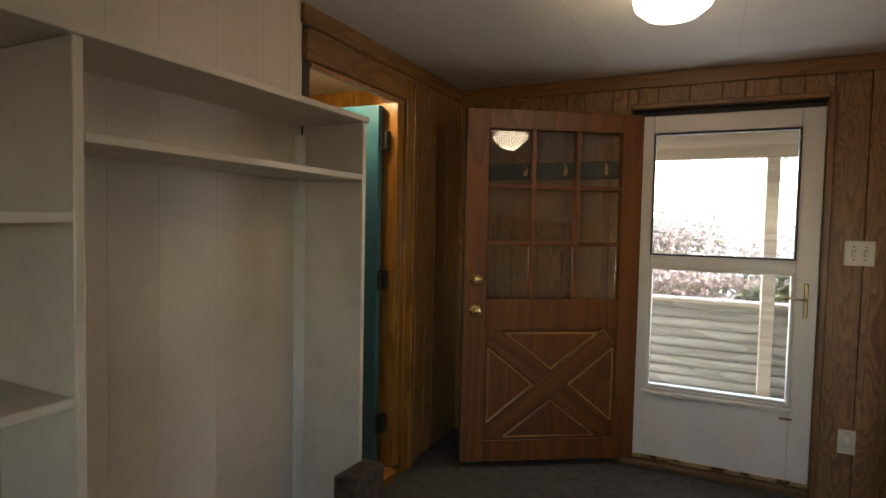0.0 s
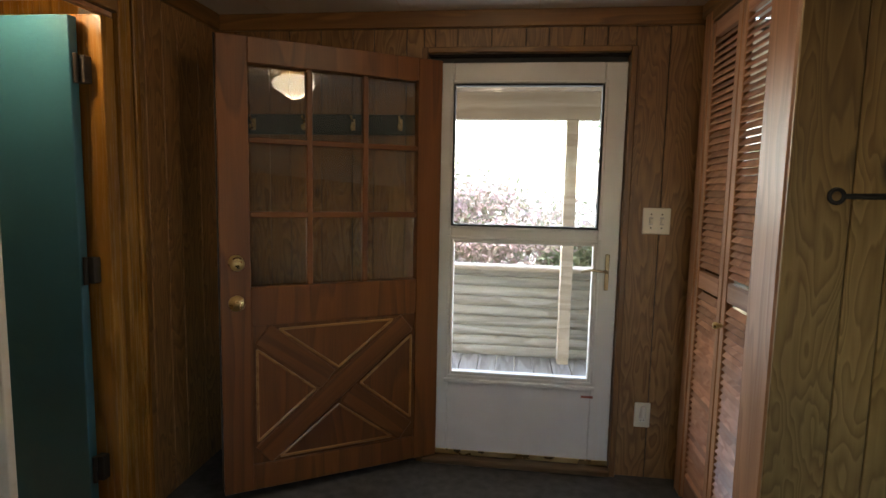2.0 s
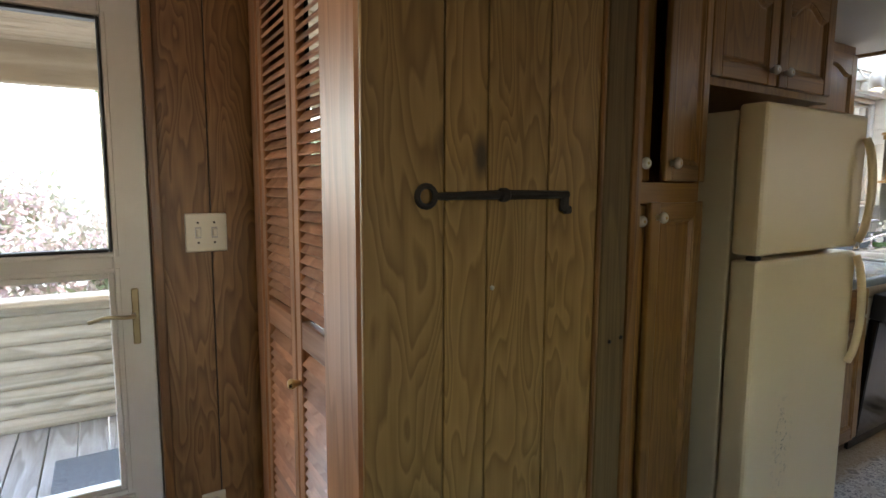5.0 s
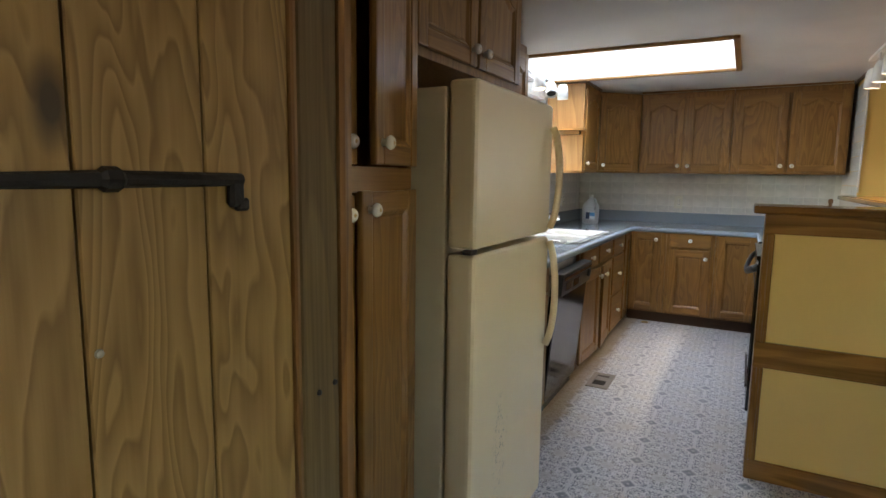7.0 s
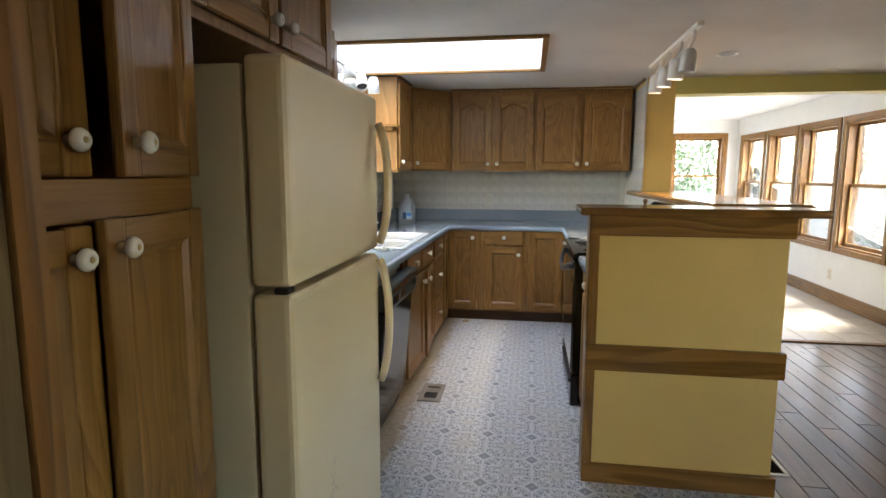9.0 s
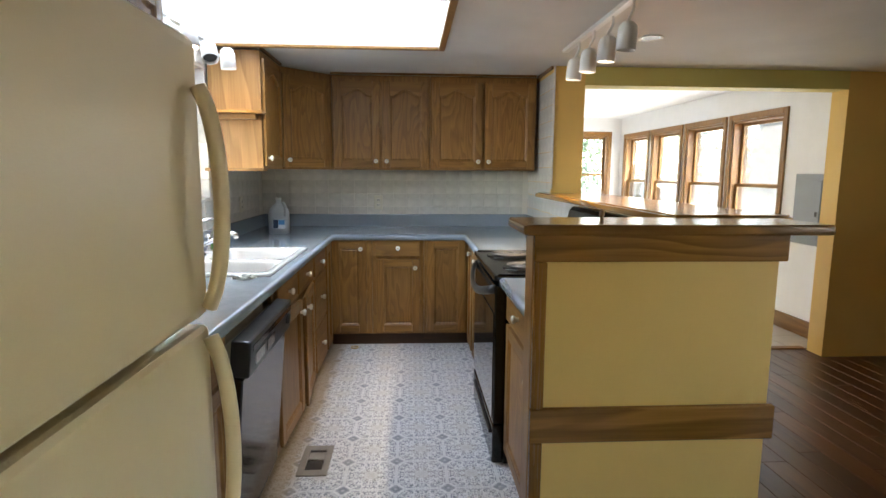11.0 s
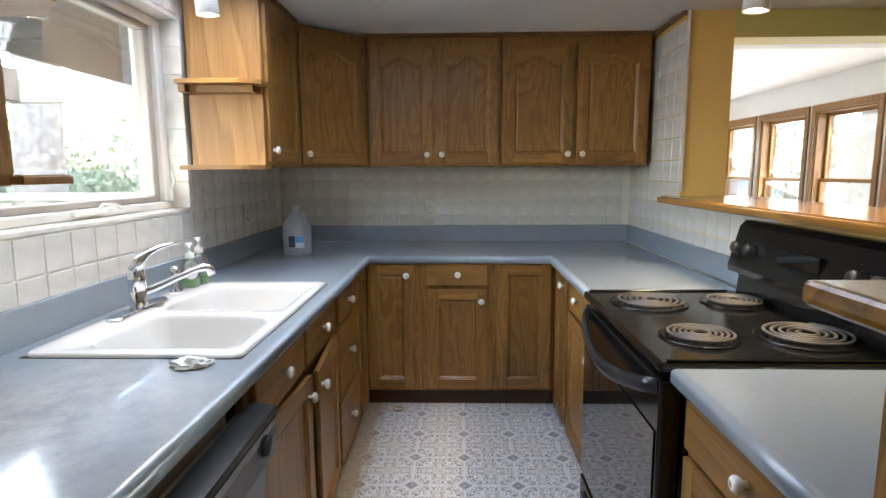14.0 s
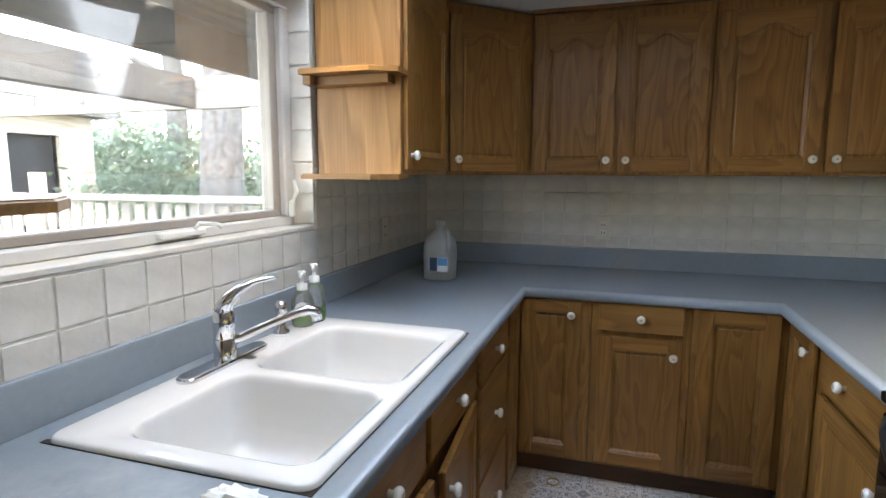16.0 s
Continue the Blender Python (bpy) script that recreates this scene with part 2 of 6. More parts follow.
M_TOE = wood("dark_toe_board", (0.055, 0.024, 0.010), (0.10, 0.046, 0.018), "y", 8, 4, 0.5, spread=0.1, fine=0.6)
M_STAIN = wood("dark_sill_wood", (0.05, 0.03, 0.014), (0.13, 0.08, 0.035), "x", 8, 4, 0.6, spread=0.1, fine=0.6)
M_GREYWOOD = wood("weathered_board", (0.075, 0.045, 0.014), (0.155, 0.098, 0.034), "z", 12, 4, 0.7, spread=0.05, fine=0.6)
M_PLANK = wood("dark_floorboard", (0.055, 0.021, 0.009), (0.12, 0.05, 0.022), "x", 10, 3, 0.3, coat=0.08, spread=0.25)
M_WHITE = paint("white_paint", (0.72, 0.69, 0.62), 0.45, vary=0.05, bump=0.1)
M_CREAM = paint("aged_cream_paint", (0.575, 0.50, 0.405), 0.42, vary=0.08, scale=3, bump=0.12, dirt=(0.42, 0.36, 0.27))
M_CEIL = paint("ceiling_board", (0.66, 0.64, 0.60), 0.75, vary=0.05, scale=2, bump=0.3, bscale=180)
M_YELLOW = paint("yellow_wall_paint", (0.76, 0.505, 0.145), 0.5, vary=0.03, scale=2, bump=0.15)
M_OLIVE = paint("yellow_beam_paint", (0.62, 0.54, 0.16), 0.55, vary=0.03, scale=2, bump=0.15)
M_SUNWALL = paint("white_wall", (0.80, 0.80, 0.79), 0.6, vary=0.02, bump=0.1)
M_VINYL = vinyl()
M_GREYFLOOR = paint("grey_carpet_tile", (0.065, 0.066, 0.066), 0.85, vary=0.25, scale=20, bump=0.8, bscale=260)
M_TILE = paint("glazed_wall_tile", (0.66, 0.63, 0.57), 0.3, vary=0.1, scale=9, bump=0.25, bscale=40, coat=0.2)
M_GROUT = paint("grout", (0.60, 0.57, 0.51), 0.9, vary=0.1, bump=0.4, bscale=200)
M_LAMINATE = paint("blue_grey_laminate", (0.265, 0.308, 0.345), 0.2, vary=0.025, scale=60, bump=0.02, bscale=300, coat=0.35)
M_PORCELAIN = paint("white_enamel", (0.76, 0.75, 0.72), 0.12, vary=0.02, bump=0.0, coat=0.5)
M_FRIDGE = paint("cream_enamel", (0.74, 0.61, 0.375), 0.34, vary=0.015, scale=1.5, bump=0.12, bscale=260)


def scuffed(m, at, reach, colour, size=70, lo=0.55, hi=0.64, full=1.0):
    """Adds flecks of a colour round a place on a surface: grime, wear and painted glare."""
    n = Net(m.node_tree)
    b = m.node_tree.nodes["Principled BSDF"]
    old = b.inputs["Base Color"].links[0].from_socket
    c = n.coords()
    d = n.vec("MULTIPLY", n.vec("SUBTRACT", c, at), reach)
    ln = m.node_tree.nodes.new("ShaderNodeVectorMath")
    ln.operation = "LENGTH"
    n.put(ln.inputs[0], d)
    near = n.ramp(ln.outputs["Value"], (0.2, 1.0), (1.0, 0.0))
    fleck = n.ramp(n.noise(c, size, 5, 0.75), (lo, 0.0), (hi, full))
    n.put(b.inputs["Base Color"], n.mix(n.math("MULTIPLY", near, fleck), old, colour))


scuffed(M_FRIDGE, (3.27, 3.68, 0.47), (14, 1, 5), (0.12, 0.10, 0.08))
# window glare painted on the worktop as pale flecks, together with its worn finish
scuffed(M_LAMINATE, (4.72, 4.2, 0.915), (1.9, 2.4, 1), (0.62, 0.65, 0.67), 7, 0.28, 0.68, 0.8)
# refrigerator body: a darker, rougher cream than its doors
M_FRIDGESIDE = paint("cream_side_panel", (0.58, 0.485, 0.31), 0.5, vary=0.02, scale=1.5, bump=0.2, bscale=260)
M_BLACK = paint("black_enamel", (0.009, 0.009, 0.009), 0.14, vary=0.1, bump=0.0)
M_BLACKP = paint("black_plastic", (0.02, 0.02, 0.021), 0.35, vary=0.2, bump=0.1, dirt=(0.12, 0.11, 0.10))
M_OVENGLASS = paint("oven_glass", (0.008, 0.008, 0.009), 0.04, vary=0.1, bump=0.0, coat=0.6)
M_CHROME = paint("chrome", (0.75, 0.76, 0.78), 0.08, metal=1.0, vary=0.03, bump=0.0)
M_STEEL = paint("dull_steel", (0.45, 0.44, 0.42), 0.35, metal=1.0, vary=0.1, bump=0.1)
M_REGISTER = paint("tan_register_metal", (0.30, 0.26, 0.21), 0.4, metal=0.5, vary=0.15, bump=0.1)
M_BRASS = paint("worn_brass", (0.62, 0.46, 0.22), 0.28, metal=1.0, vary=0.15, bump=0.1)
M_IRON = paint("black_iron", (0.035, 0.032, 0.03), 0.55, metal=0.6, vary=0.2, bump=0.5, bscale=90)
M_KNOB = paint("white_ceramic", (0.80, 0.77, 0.69), 0.18, vary=0.03, bump=0.0, coat=0.3)
M_TEAL = paint("teal_door_paint", (0.032, 0.135, 0.20), 0.36, vary=0.08, scale=2, bump=0.15, dirt=(0.06, 0.18, 0.21))
M_STORM = paint("white_aluminium", (0.64, 0.62, 0.58), 0.35, vary=0.04, bump=0.05)
M_RUBBER = paint("black_seal", (0.02, 0.02, 0.02), 0.7, vary=0.2, bump=0.2)
M_PLASTICIV = paint("ivory_plastic", (0.68, 0.64, 0.53), 0.35, vary=0.03, bump=0.0)
# near-black: painted shade inside openings, also groove backing and sealant grime
M_DARK = paint("painted_shade_and_grime", (0.03, 0.022, 0.016), 0.8)
M_PANE = pane_glass("window_pane", 0.02)
M_PANESTORM = pane_glass("storm_pane", 0.07)
M_PANEDOOR = pane_glass("door_light_pane", 0.03)
M_PANEDUST = pane_glass("dusty_window_pane", 0.06)
M_LAMPGLASS = glow("lit_lamp_glass", (1.0, 0.86, 0.66), 5.0)
M_SPOTLIT = glow("lit_spot_lens", (1.0, 0.9, 0.74), 14.0)
M_DECK = wood("grey_deck_board", (0.22, 0.205, 0.19), (0.40, 0.385, 0.365), "y", 10, 4, 0.75, spread=0.12)
M_LOG = wood("weathered_log", (0.28, 0.245, 0.185), (0.46, 0.415, 0.335), "x", 9, 4, 0.75, spread=0.12, knots=True)
M_PORCH = wood("porch_timber", (0.40, 0.31, 0.21), (0.60, 0.49, 0.36), "x", 8, 3, 0.7, spread=0.06)
# darkened copy of the pergola timber: the beams' shaded side is in the colour
M_PERGSHADE = wood("shaded_pergola_timber", (0.085, 0.07, 0.05), (0.17, 0.145, 0.11), "x", 8, 3, 0.8, spread=0.15)
M_PERGY = wood("pergola_timber_y", (0.22, 0.19, 0.145), (0.42, 0.38, 0.30), "y", 8, 3, 0.8, spread=0.15)
M_PERGX = wood("pergola_timber_x", (0.22, 0.19, 0.145), (0.42, 0.38, 0.30), "x", 8, 3, 0.8, spread=0.15)
M_PERGZ = wood("pergola_timber_z", (0.22, 0.19, 0.145), (0.42, 0.38, 0.30), "z", 8, 3, 0.8, spread=0.15)
M_BARK = paint("bark", (0.15, 0.135, 0.11), 0.9, vary=0.4, scale=14, bump=1.0, bscale=30)
M_GROUND = paint("leaf_litter", (0.16, 0.14, 0.10), 0.95, vary=0.4, scale=5, bump=0.8, bscale=20)


def leafmat(name, a, b_, c_):
    m, t, b = nodes_of(name)
    n = Net(t)
    isl = t.nodes.new("ShaderNodeNewGeometry").outputs["Random Per Island"]
    n.put(b.inputs["Base Color"], n.ramp(isl, (0.0, a), (0.5, b_), (1.0, c_)))
    b.inputs["Roughness"].default_value = 0.55
    tl = t.nodes.new("ShaderNodeBsdfTranslucent")
    n.put(tl.inputs["Color"], n.ramp(isl, (0.0, tuple(x * 1.6 for x in a)), (0.5, tuple(x * 1.6 for x in b_)), (1.0, tuple(x * 1.6 for x in c_))))
    ms = t.nodes.new("ShaderNodeMixShader")
    ms.inputs[0].default_value = 0.5
    t.links.new(b.outputs[0], ms.inputs[1])
    t.links.new(tl.outputs[0], ms.inputs[2])
    t.links.new(ms.outputs[0], t.nodes["Material Output"].inputs[0])
    return m


def frosted(name):
    """Milky skylight glazing that lets daylight through evenly."""
    m, t, b = nodes_of(name)
    tl = t.nodes.new("ShaderNodeBsdfTranslucent")
    tl.inputs["Color"].default_value = (0.36, 0.38, 0.39, 1)
    t.links.new(tl.outputs[0], t.nodes["Material Output"].inputs[0])
    return m


M_FROST = frosted("frosted_skylight")


M_LEAFPINK = leafmat("pinkish_foliage", (0.13, 0.15, 0.09), (0.29, 0.24, 0.21), (0.42, 0.31, 0.32))
M_LEAF = leafmat("green_foliage", (0.08, 0.105, 0.055), (0.14, 0.17, 0.095), (0.22, 0.25, 0.16))

# ---------------------------------------------------------------- mesh helpers
WORLD = {}


def thing(name, label, category, at=(0, 0, 0), group="", kind=""):
    """An empty at the base of a thing; its parts hang under it."""
    ob = new(name)
    ob.empty_display_size = 0.05
    ob.location = at
    WORLD[ob] = Matrix.Translation(at)
    return tagged(ob, label, category, group, kind)


def part(name, bm, material, parent=None, label="", m=None, smooth=False):
    """One mesh object from a bmesh, under a thing or under a part; m is its pose in the world."""
    me = bpy.data.meshes.new(name)
    bm.to_mesh(me)
    bm.free()
    me.materials.append(material)
    if smooth:
        me.shade_smooth()
    return place(name, me, parent, label, m)


def place(name, me, parent=None, label="", m=None):
    ob = new(name, me)
    m = m or Matrix.Identity(4)
    WORLD[ob] = m
    if parent:
        ob.parent = parent
        ob.matrix_parent_inverse = WORLD[parent].inverted()
    ob.matrix_basis = m
    if label:
        ob["label"] = label
    return ob


def box(bm, x0, x1, y0, y1, z0, z1, bevel=0.0, seg=1):
    """Adds a box, its edges rounded by bevel, to bm."""
    x0, x1, y0, y1, z0, z1 = min(x0, x1), max(x0, x1), min(y0, y1), max(y0, y1), min(z0, z1), max(z0, z1)
    r = bmesh.ops.create_cube(bm, size=1, matrix=Matrix.Translation(((x0 + x1) / 2, (y0 + y1) / 2, (z0 + z1) / 2)) @ Matrix.Diagonal((x1 - x0, y1 - y0, z1 - z0, 1)))
    if bevel:
        es = {e for v in r["verts"] for e in v.link_edges}
        bmesh.ops.bevel(bm, geom=list(es), offset=bevel, segments=seg, affect="EDGES", profile=0.6)
    return bm


def boxes(*args, bevel=0.0, seg=1):
    bm = bmesh.new()
    for a in args:
        box(bm, *a, bevel=bevel, seg=seg)
    return bm


def lathe(bm, profile, seg=24, m=None):
    """Turns (radius, height) pairs about z."""
    rings = []
    for r, h in profile:
        rings.append([bm.verts.new((r * math.cos(2 * math.pi * k / seg), r * math.sin(2 * math.pi * k / seg), h)) for k in range(seg)] if r > 1e-6 else [bm.verts.new((0, 0, h))])
    for a, b in zip(rings, rings[1:]):
        for k in range(seg):
            j = (k + 1) % seg
            q = [a[k % len(a)], a[j % len(a)], b[j % len(b)], b[k % len(b)]]
            q = list(dict.fromkeys(q))
            if len(q) > 2:
                bm.faces.new(q)
    if m:
        bmesh.ops.transform(bm, matrix=m, verts=[v for ring in rings for v in ring])
    bmesh.ops.recalc_face_normals(bm, faces=bm.faces)
    return bm


def tube(bm, pts, radii, seg=12):
    """A round bar along points."""
    pts = [Vector(p) for p in pts]
    radii = radii if isinstance(radii, (list, tuple)) else [radii] * len(pts)
    rings, side = [], None
    for i, p in enumerate(pts):
        d = (pts[min(i + 1, len(pts) - 1)] - pts[max(i - 1, 0)]).normalized()
        side = d.orthogonal().normalized() if side is None else (side - d * side.dot(d)).normalized()
        up = d.cross(side)
        rings.append([bm.verts.new(p + (side * math.cos(2 * math.pi * k / seg) + up * math.sin(2 * math.pi * k / seg)) * radii[i]) for k in range(seg)])
    for a, b in zip(rings, rings[1:]):
        for k in range(seg):
            bm.faces.new((a[k], a[(k + 1) % seg], b[(k + 1) % seg], b[k]))
    bm.faces.new(rings[0][::-1])
    bm.faces.new(rings[-1])
    bmesh.ops.recalc_face_normals(bm, faces=bm.faces)
    return bm


def prism(bm, outline, y0, y1):
    """A plate in the x-z plane with that outline, from y0 to y1."""
    a = [bm.verts.new((x, y0, z)) for x, z in outline]
    b = [bm.verts.new((x, y1, z)) for x, z in outline]
    bm.faces.new(a)
    bm.faces.new(b[::-1])
    for k in range(len(a)):
        j = (k + 1) % len(a)
        bm.faces.new((a[j], a[k], b[k], b[j]))
    bmesh.ops.recalc_face_normals(bm, faces=bm.faces)
    return bm


def plate(bm, outline, z0, z1, bevel=0.0):
    """A slab with that outline in plan."""
    a = [bm.verts.new((x, y, z0)) for x, y in outline]
    b = [bm.verts.new((x, y, z1)) for x, y in outline]
    bm.faces.new(a[::-1])
    top = bm.faces.new(b)
    for k in range(len(a)):
        j = (k + 1) % len(a)
        bm.faces.new((a[k], a[j], b[j], b[k]))
    bmesh.ops.recalc_face_normals(bm, faces=bm.faces)
    if bevel:
        bmesh.ops.bevel(bm, geom=list(top.edges), offset=bevel, segments=3, affect="EDGES")
    return bm


def wall(name, along, a0, a1, t0, t1, z0, z1, material, holes=(), label="", category="wall"):
    """A wall that runs along x or y, t0 to t1 thick, with holes (a0, a1, z0, z1) through it."""
    bm = bmesh.new()
    cuts = sorted({a0, a1, *(h[0] for h in holes), *(h[1] for h in holes)})
    for p, q in zip(cuts, cuts[1:]):
        spans = [(z0, z1)]
        for h in holes:
            if h[0] <= p + 1e-6 and h[1] >= q - 1e-6:
                spans = [s for lo, hi in spans for s in ((lo, min(hi, h[2])), (max(lo, h[3]), hi)) if s[1] - s[0] > 1e-6]
        for lo, hi in spans:
            box(bm, *((p, q, t0, t1) if along == "x" else (t0, t1, p, q)), lo, hi)
    bmesh.ops.remove_doubles(bm, verts=bm.verts, dist=1e-5)
    ob = part(name, bm, material)
    return tagged(ob, label, category, kind="structure")


def structure(name, bm, material, label, category):
    return tagged(part(name, bm, material), label, category, kind="structure")

# ---------------------------------------------------------------- structure
CEIL = 2.09
structure("floor_mudroom", boxes((-0.5, 2.45, -0.4, 4.75, -0.1, 0.0)), M_GREYFLOOR, "dark grey carpet floor of the entry", "floor")


def floor_z(x):
    """Height of the kitchen floor, which rises a little towards the back wall."""
    return 0.002 + 0.0165 * (x - 2.45)


bm = boxes((2.45, 7.5, 2.16, 4.75, -0.1, 0.002))
for v in bm.verts:
    if v.co.z > 0:
        v.co.z = floor_z(v.co.x)
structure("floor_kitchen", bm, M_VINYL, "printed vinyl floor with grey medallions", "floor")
floor_dining = structure("floor_dining", boxes((2.45, 6.84, -0.4, 2.16, -0.1, -0.012)), M_DARK, "dark reddish wooden board floor", "floor")
floor_sunroom = structure("floor_sunroom", boxes((6.84, 11.8, -0.2, 4.2, -0.1, -0.006)), M_GROUT, "pale floor tiles with joints", "floor")

bm = boxes((-0.5, 5.16, -0.4, 4.75, CEIL, CEIL + 0.1), (6.11, 7.5, -0.4, 4.75, CEIL, CEIL + 0.1),
           (5.16, 6.11, -0.4, 3.16, CEIL, CEIL + 0.1), (5.16, 6.11, 4.55, 4.75, CEIL, CEIL + 0.1))
structure("ceiling", bm, M_CEIL, "off-white ceiling of large joined boards", "ceiling")
bm = boxes((7.5, 11.8, -0.2, 4.2, 2.22, 2.32), (6.8, 7.5, -0.2, 2.2, 2.22, 2.32))
structure("ceiling_sunroom", bm, M_SUNWALL, "plain white sunroom ceiling", "ceiling")
bm = boxes((5.10, 5.16, 3.10, 4.61, CEIL + 0.1, 2.80), (6.11, 6.17, 3.10, 4.61, CEIL + 0.1, 2.80),
           (5.16, 6.11, 3.10, 3.16, CEIL + 0.1, 2.80), (5.16, 6.11, 4.55, 4.61, CEIL + 0.1, 2.80))
structure("skylight_shaft", bm, M_SUNWALL, "white painted skylight shaft", "skylight")
bm = bmesh.new()
bmesh.ops.create_grid(bm, x_segments=8, y_segments=8, size=1)
for v in bm.verts:
    v.co = Vector((5.635 + v.co.x * 0.52, 3.855 + v.co.y * 0.745, 2.80 + 0.08 * (1 - v.co.x ** 2) * (1 - v.co.y ** 2)))
structure("skylight_dome", bm, M_FROST, "milky skylight dome", "skylight")
# narrow seams between ceiling boards
for _x in (-0.1, 0.5, 1.1, 1.7, 2.3):
    part("ceiling_seam", boxes((_x, _x + 0.004, -0.3, 4.55, CEIL - 0.0015, CEIL + 0.002)), M_CREAM)["kind"] = "structure"

wall("wall_west", "y", -0.4, 4.75, -0.5, -0.385, 0, CEIL, M_DARK, [(3.15, 3.86, 0.04, 1.94)], "panelled entry wall with a doorway")
wall("wall_north", "x", -0.385, 1.98, 4.58, 4.75, 0, CEIL, M_DARK, [(0.62, 1.50, 0.03, 1.90)], "panelled wall round the storm door")
wall("wall_closet_front", "y", 3.62, 4.58, 1.80, 1.87, 0, CEIL, M_TRIM, [(3.80, 4.42, 0.02, 2.0)], "closet front with louvred doors")
wall("wall_key", "x", 1.75, 2.405, 3.62, 3.64, 0, CEIL, M_DARK, (), "plywood panelled partition")
wall("wall_key_return", "y", 3.64, 4.58, 2.33, 2.36, 0, CEIL, M_PANELG, (), "closet side wall")
wall("wall_kitchen_north", "x", 2.43, 7.5, 4.55, 4.75, 0, CEIL, M_WHITE, [(4.95, 6.185, 1.205, 1.96)], "tiled kitchen wall with a window")
wall("wall_kitchen_east", "y", 2.10, 4.55, 7.40, 7.5, 0, CEIL, M_WHITE, (), "tiled kitchen back wall")
wall("wall_kitchen_stub", "x", 6.62, 7.40, 2.13, 2.345, 0, CEIL, M_YELLOW, (), "yellow wall end beside the opening")
wall("wall_half", "x", 4.47, 6.62, 2.20, 2.345, 0, 1.195, M_YELLOW, (), "half wall under the bar ledge")
wall("wall_header", "y", 0.23, 2.13, 6.62, 6.78, 1.965, CEIL + 0.2, M_OLIVE, (), "yellow-green beam over the opening")
wall("wall_dining_east", "y", -0.4, 0.23, 6.62, 6.78, 0, CEIL + 0.2, M_YELLOW, (), "yellow wall end beside the sunroom")
# the opening is out of view and its place assumed, to let light in
wall("wall_south", "x", -0.5, 6.62, -0.5, -0.4, 0, CEIL, M_PANELG, [(1.2, 2.1, 0.9, 1.7)], "plain panelled wall with an assumed, unseen window opening")
wall("wall_sunroom_south", "x", 6.78, 11.9, -0.15, 0.0, 0, 2.3, M_SUNWALL, [(7.62 + 0.965 * k, 8.42 + 0.965 * k, 0.60, 1.90) for k in range(4)], "white sunroom wall with four windows")
wall("wall_sunroom_east", "y", 0.0, 4.2, 11.55, 11.7, 0, 2.3, M_SUNWALL, [(0.21, 0.95, 0.72, 1.95)], "white sunroom end wall with a window")
wall("wall_sunroom_north", "x", 7.5, 11.7, 4.1, 4.2, 0, 2.3, M_SUNWALL, (), "plain white sunroom wall")
# little room behind the teal door
wall("wall_side_room", "y", 2.5, 4.6, -1.75, -1.65, 0, 2.2, M_PINE, (), "warm wooden wall of the side room")
wall("wall_side_room_north", "x", -1.65, -0.5, 4.2, 4.3, 0, 2.2, M_PINE, (), "warm wooden wall of the side room")
wall("wall_side_room_south", "x", -1.65, -0.5, 2.5, 2.6, 0, 2.2, M_PINE, (), "warm wooden wall of the side room")
structure("floor_side_room", boxes((-1.65, -0.5, 2.6, 4.2, -0.05, 0.05)), M_CREAM, "pale floor of the side room", "floor")
structure("ceiling_side_room", boxes((-1.75, -0.5, 2.5, 4.3, 2.05, 2.1)), M_CREAM, "pale ceiling of the side room", "ceiling")
bulb("side_room_bulb", 9, (-0.55, 3.54, 1.965), 0.035, (1.0, 0.75, 0.45))


def planks(parent, along, edges, z0, z1, face, depth, material, gap=0.004, label=""):
    """Upright boards with open grooves; face is the wall's face, depth the way into the room."""
    for p, q in zip(edges, edges[1:]):
        a = (p + gap / 2, q - gap / 2)
        bm = bmesh.new()
        box(bm, *((*a, face, face + depth) if along == "x" else (face, face + depth, *a)), z0, z1, bevel=min(0.002, gap * 1.5))
        part("plank", bm, material, parent, label)


WN, WW, WK = bpy.data.objects["wall_north"], bpy.data.objects["wall_west"], bpy.data.objects["wall_key"]
planks(WN, "x", [-0.385, -0.28, -0.13, -0.03, 0.12, 0.27, 0.37, 0.52, 0.60], 0, CEIL - 0.07, 4.58, -0.008, M_PANEL)
planks(WN, "x", [0.60, 0.65, 0.75, 0.90, 1.05, 1.15, 1.30, 1.40, 1.52], 1.935, CEIL - 0.07, 4.58, -0.008, M_PANEL)
planks(WN, "x", [1.52, 1.66, 1.80], 0, CEIL - 0.07, 4.58, -0.008, M_PANEL)
planks(WW, "y", [3.958, 4.03, 4.14, 4.24, 4.39, 4.58], 0, CEIL - 0.07, -0.385, 0.008, M_PANEL)
planks(WW, "y", [3.15, 3.30, 3.45, 3.60, 3.968], 1.995, CEIL - 0.07, -0.385, 0.008, M_PANEL)
planks(WW, "y", [0.4, 0.6, 0.8, 1.0, 1.2, 1.4, 1.6, 1.8, 2.0, 2.2, 2.35, 2.5, 2.7, 2.9, 3.03, 3.099], 0, CEIL, -0.385, 0.008, M_CREAM, 0.0004, "white painted panelling board")
planks(WK, "x", [1.737, 1.897, 1.992, 2.141, 2.283], 0, CEIL, 3.62, -0.010, M_PANELG, 0.0025)

# trim
structure("trim_crown_north", boxes((-0.385, 1.80, 4.555, 4.58, CEIL - 0.075, CEIL), bevel=0.004), M_TRIMX, "brown crown moulding", "trim")
structure("trim_crown_west", boxes((-0.385, -0.360, 3.09, 4.555, CEIL - 0.075, CEIL), bevel=0.004), M_TRIMY, "brown crown moulding", "trim")
structure("trim_crown_closet", boxes((1.775, 1.80, 3.62, 4.555, CEIL - 0.06, CEIL), bevel=0.004), M_TRIMY, "brown crown moulding", "trim")
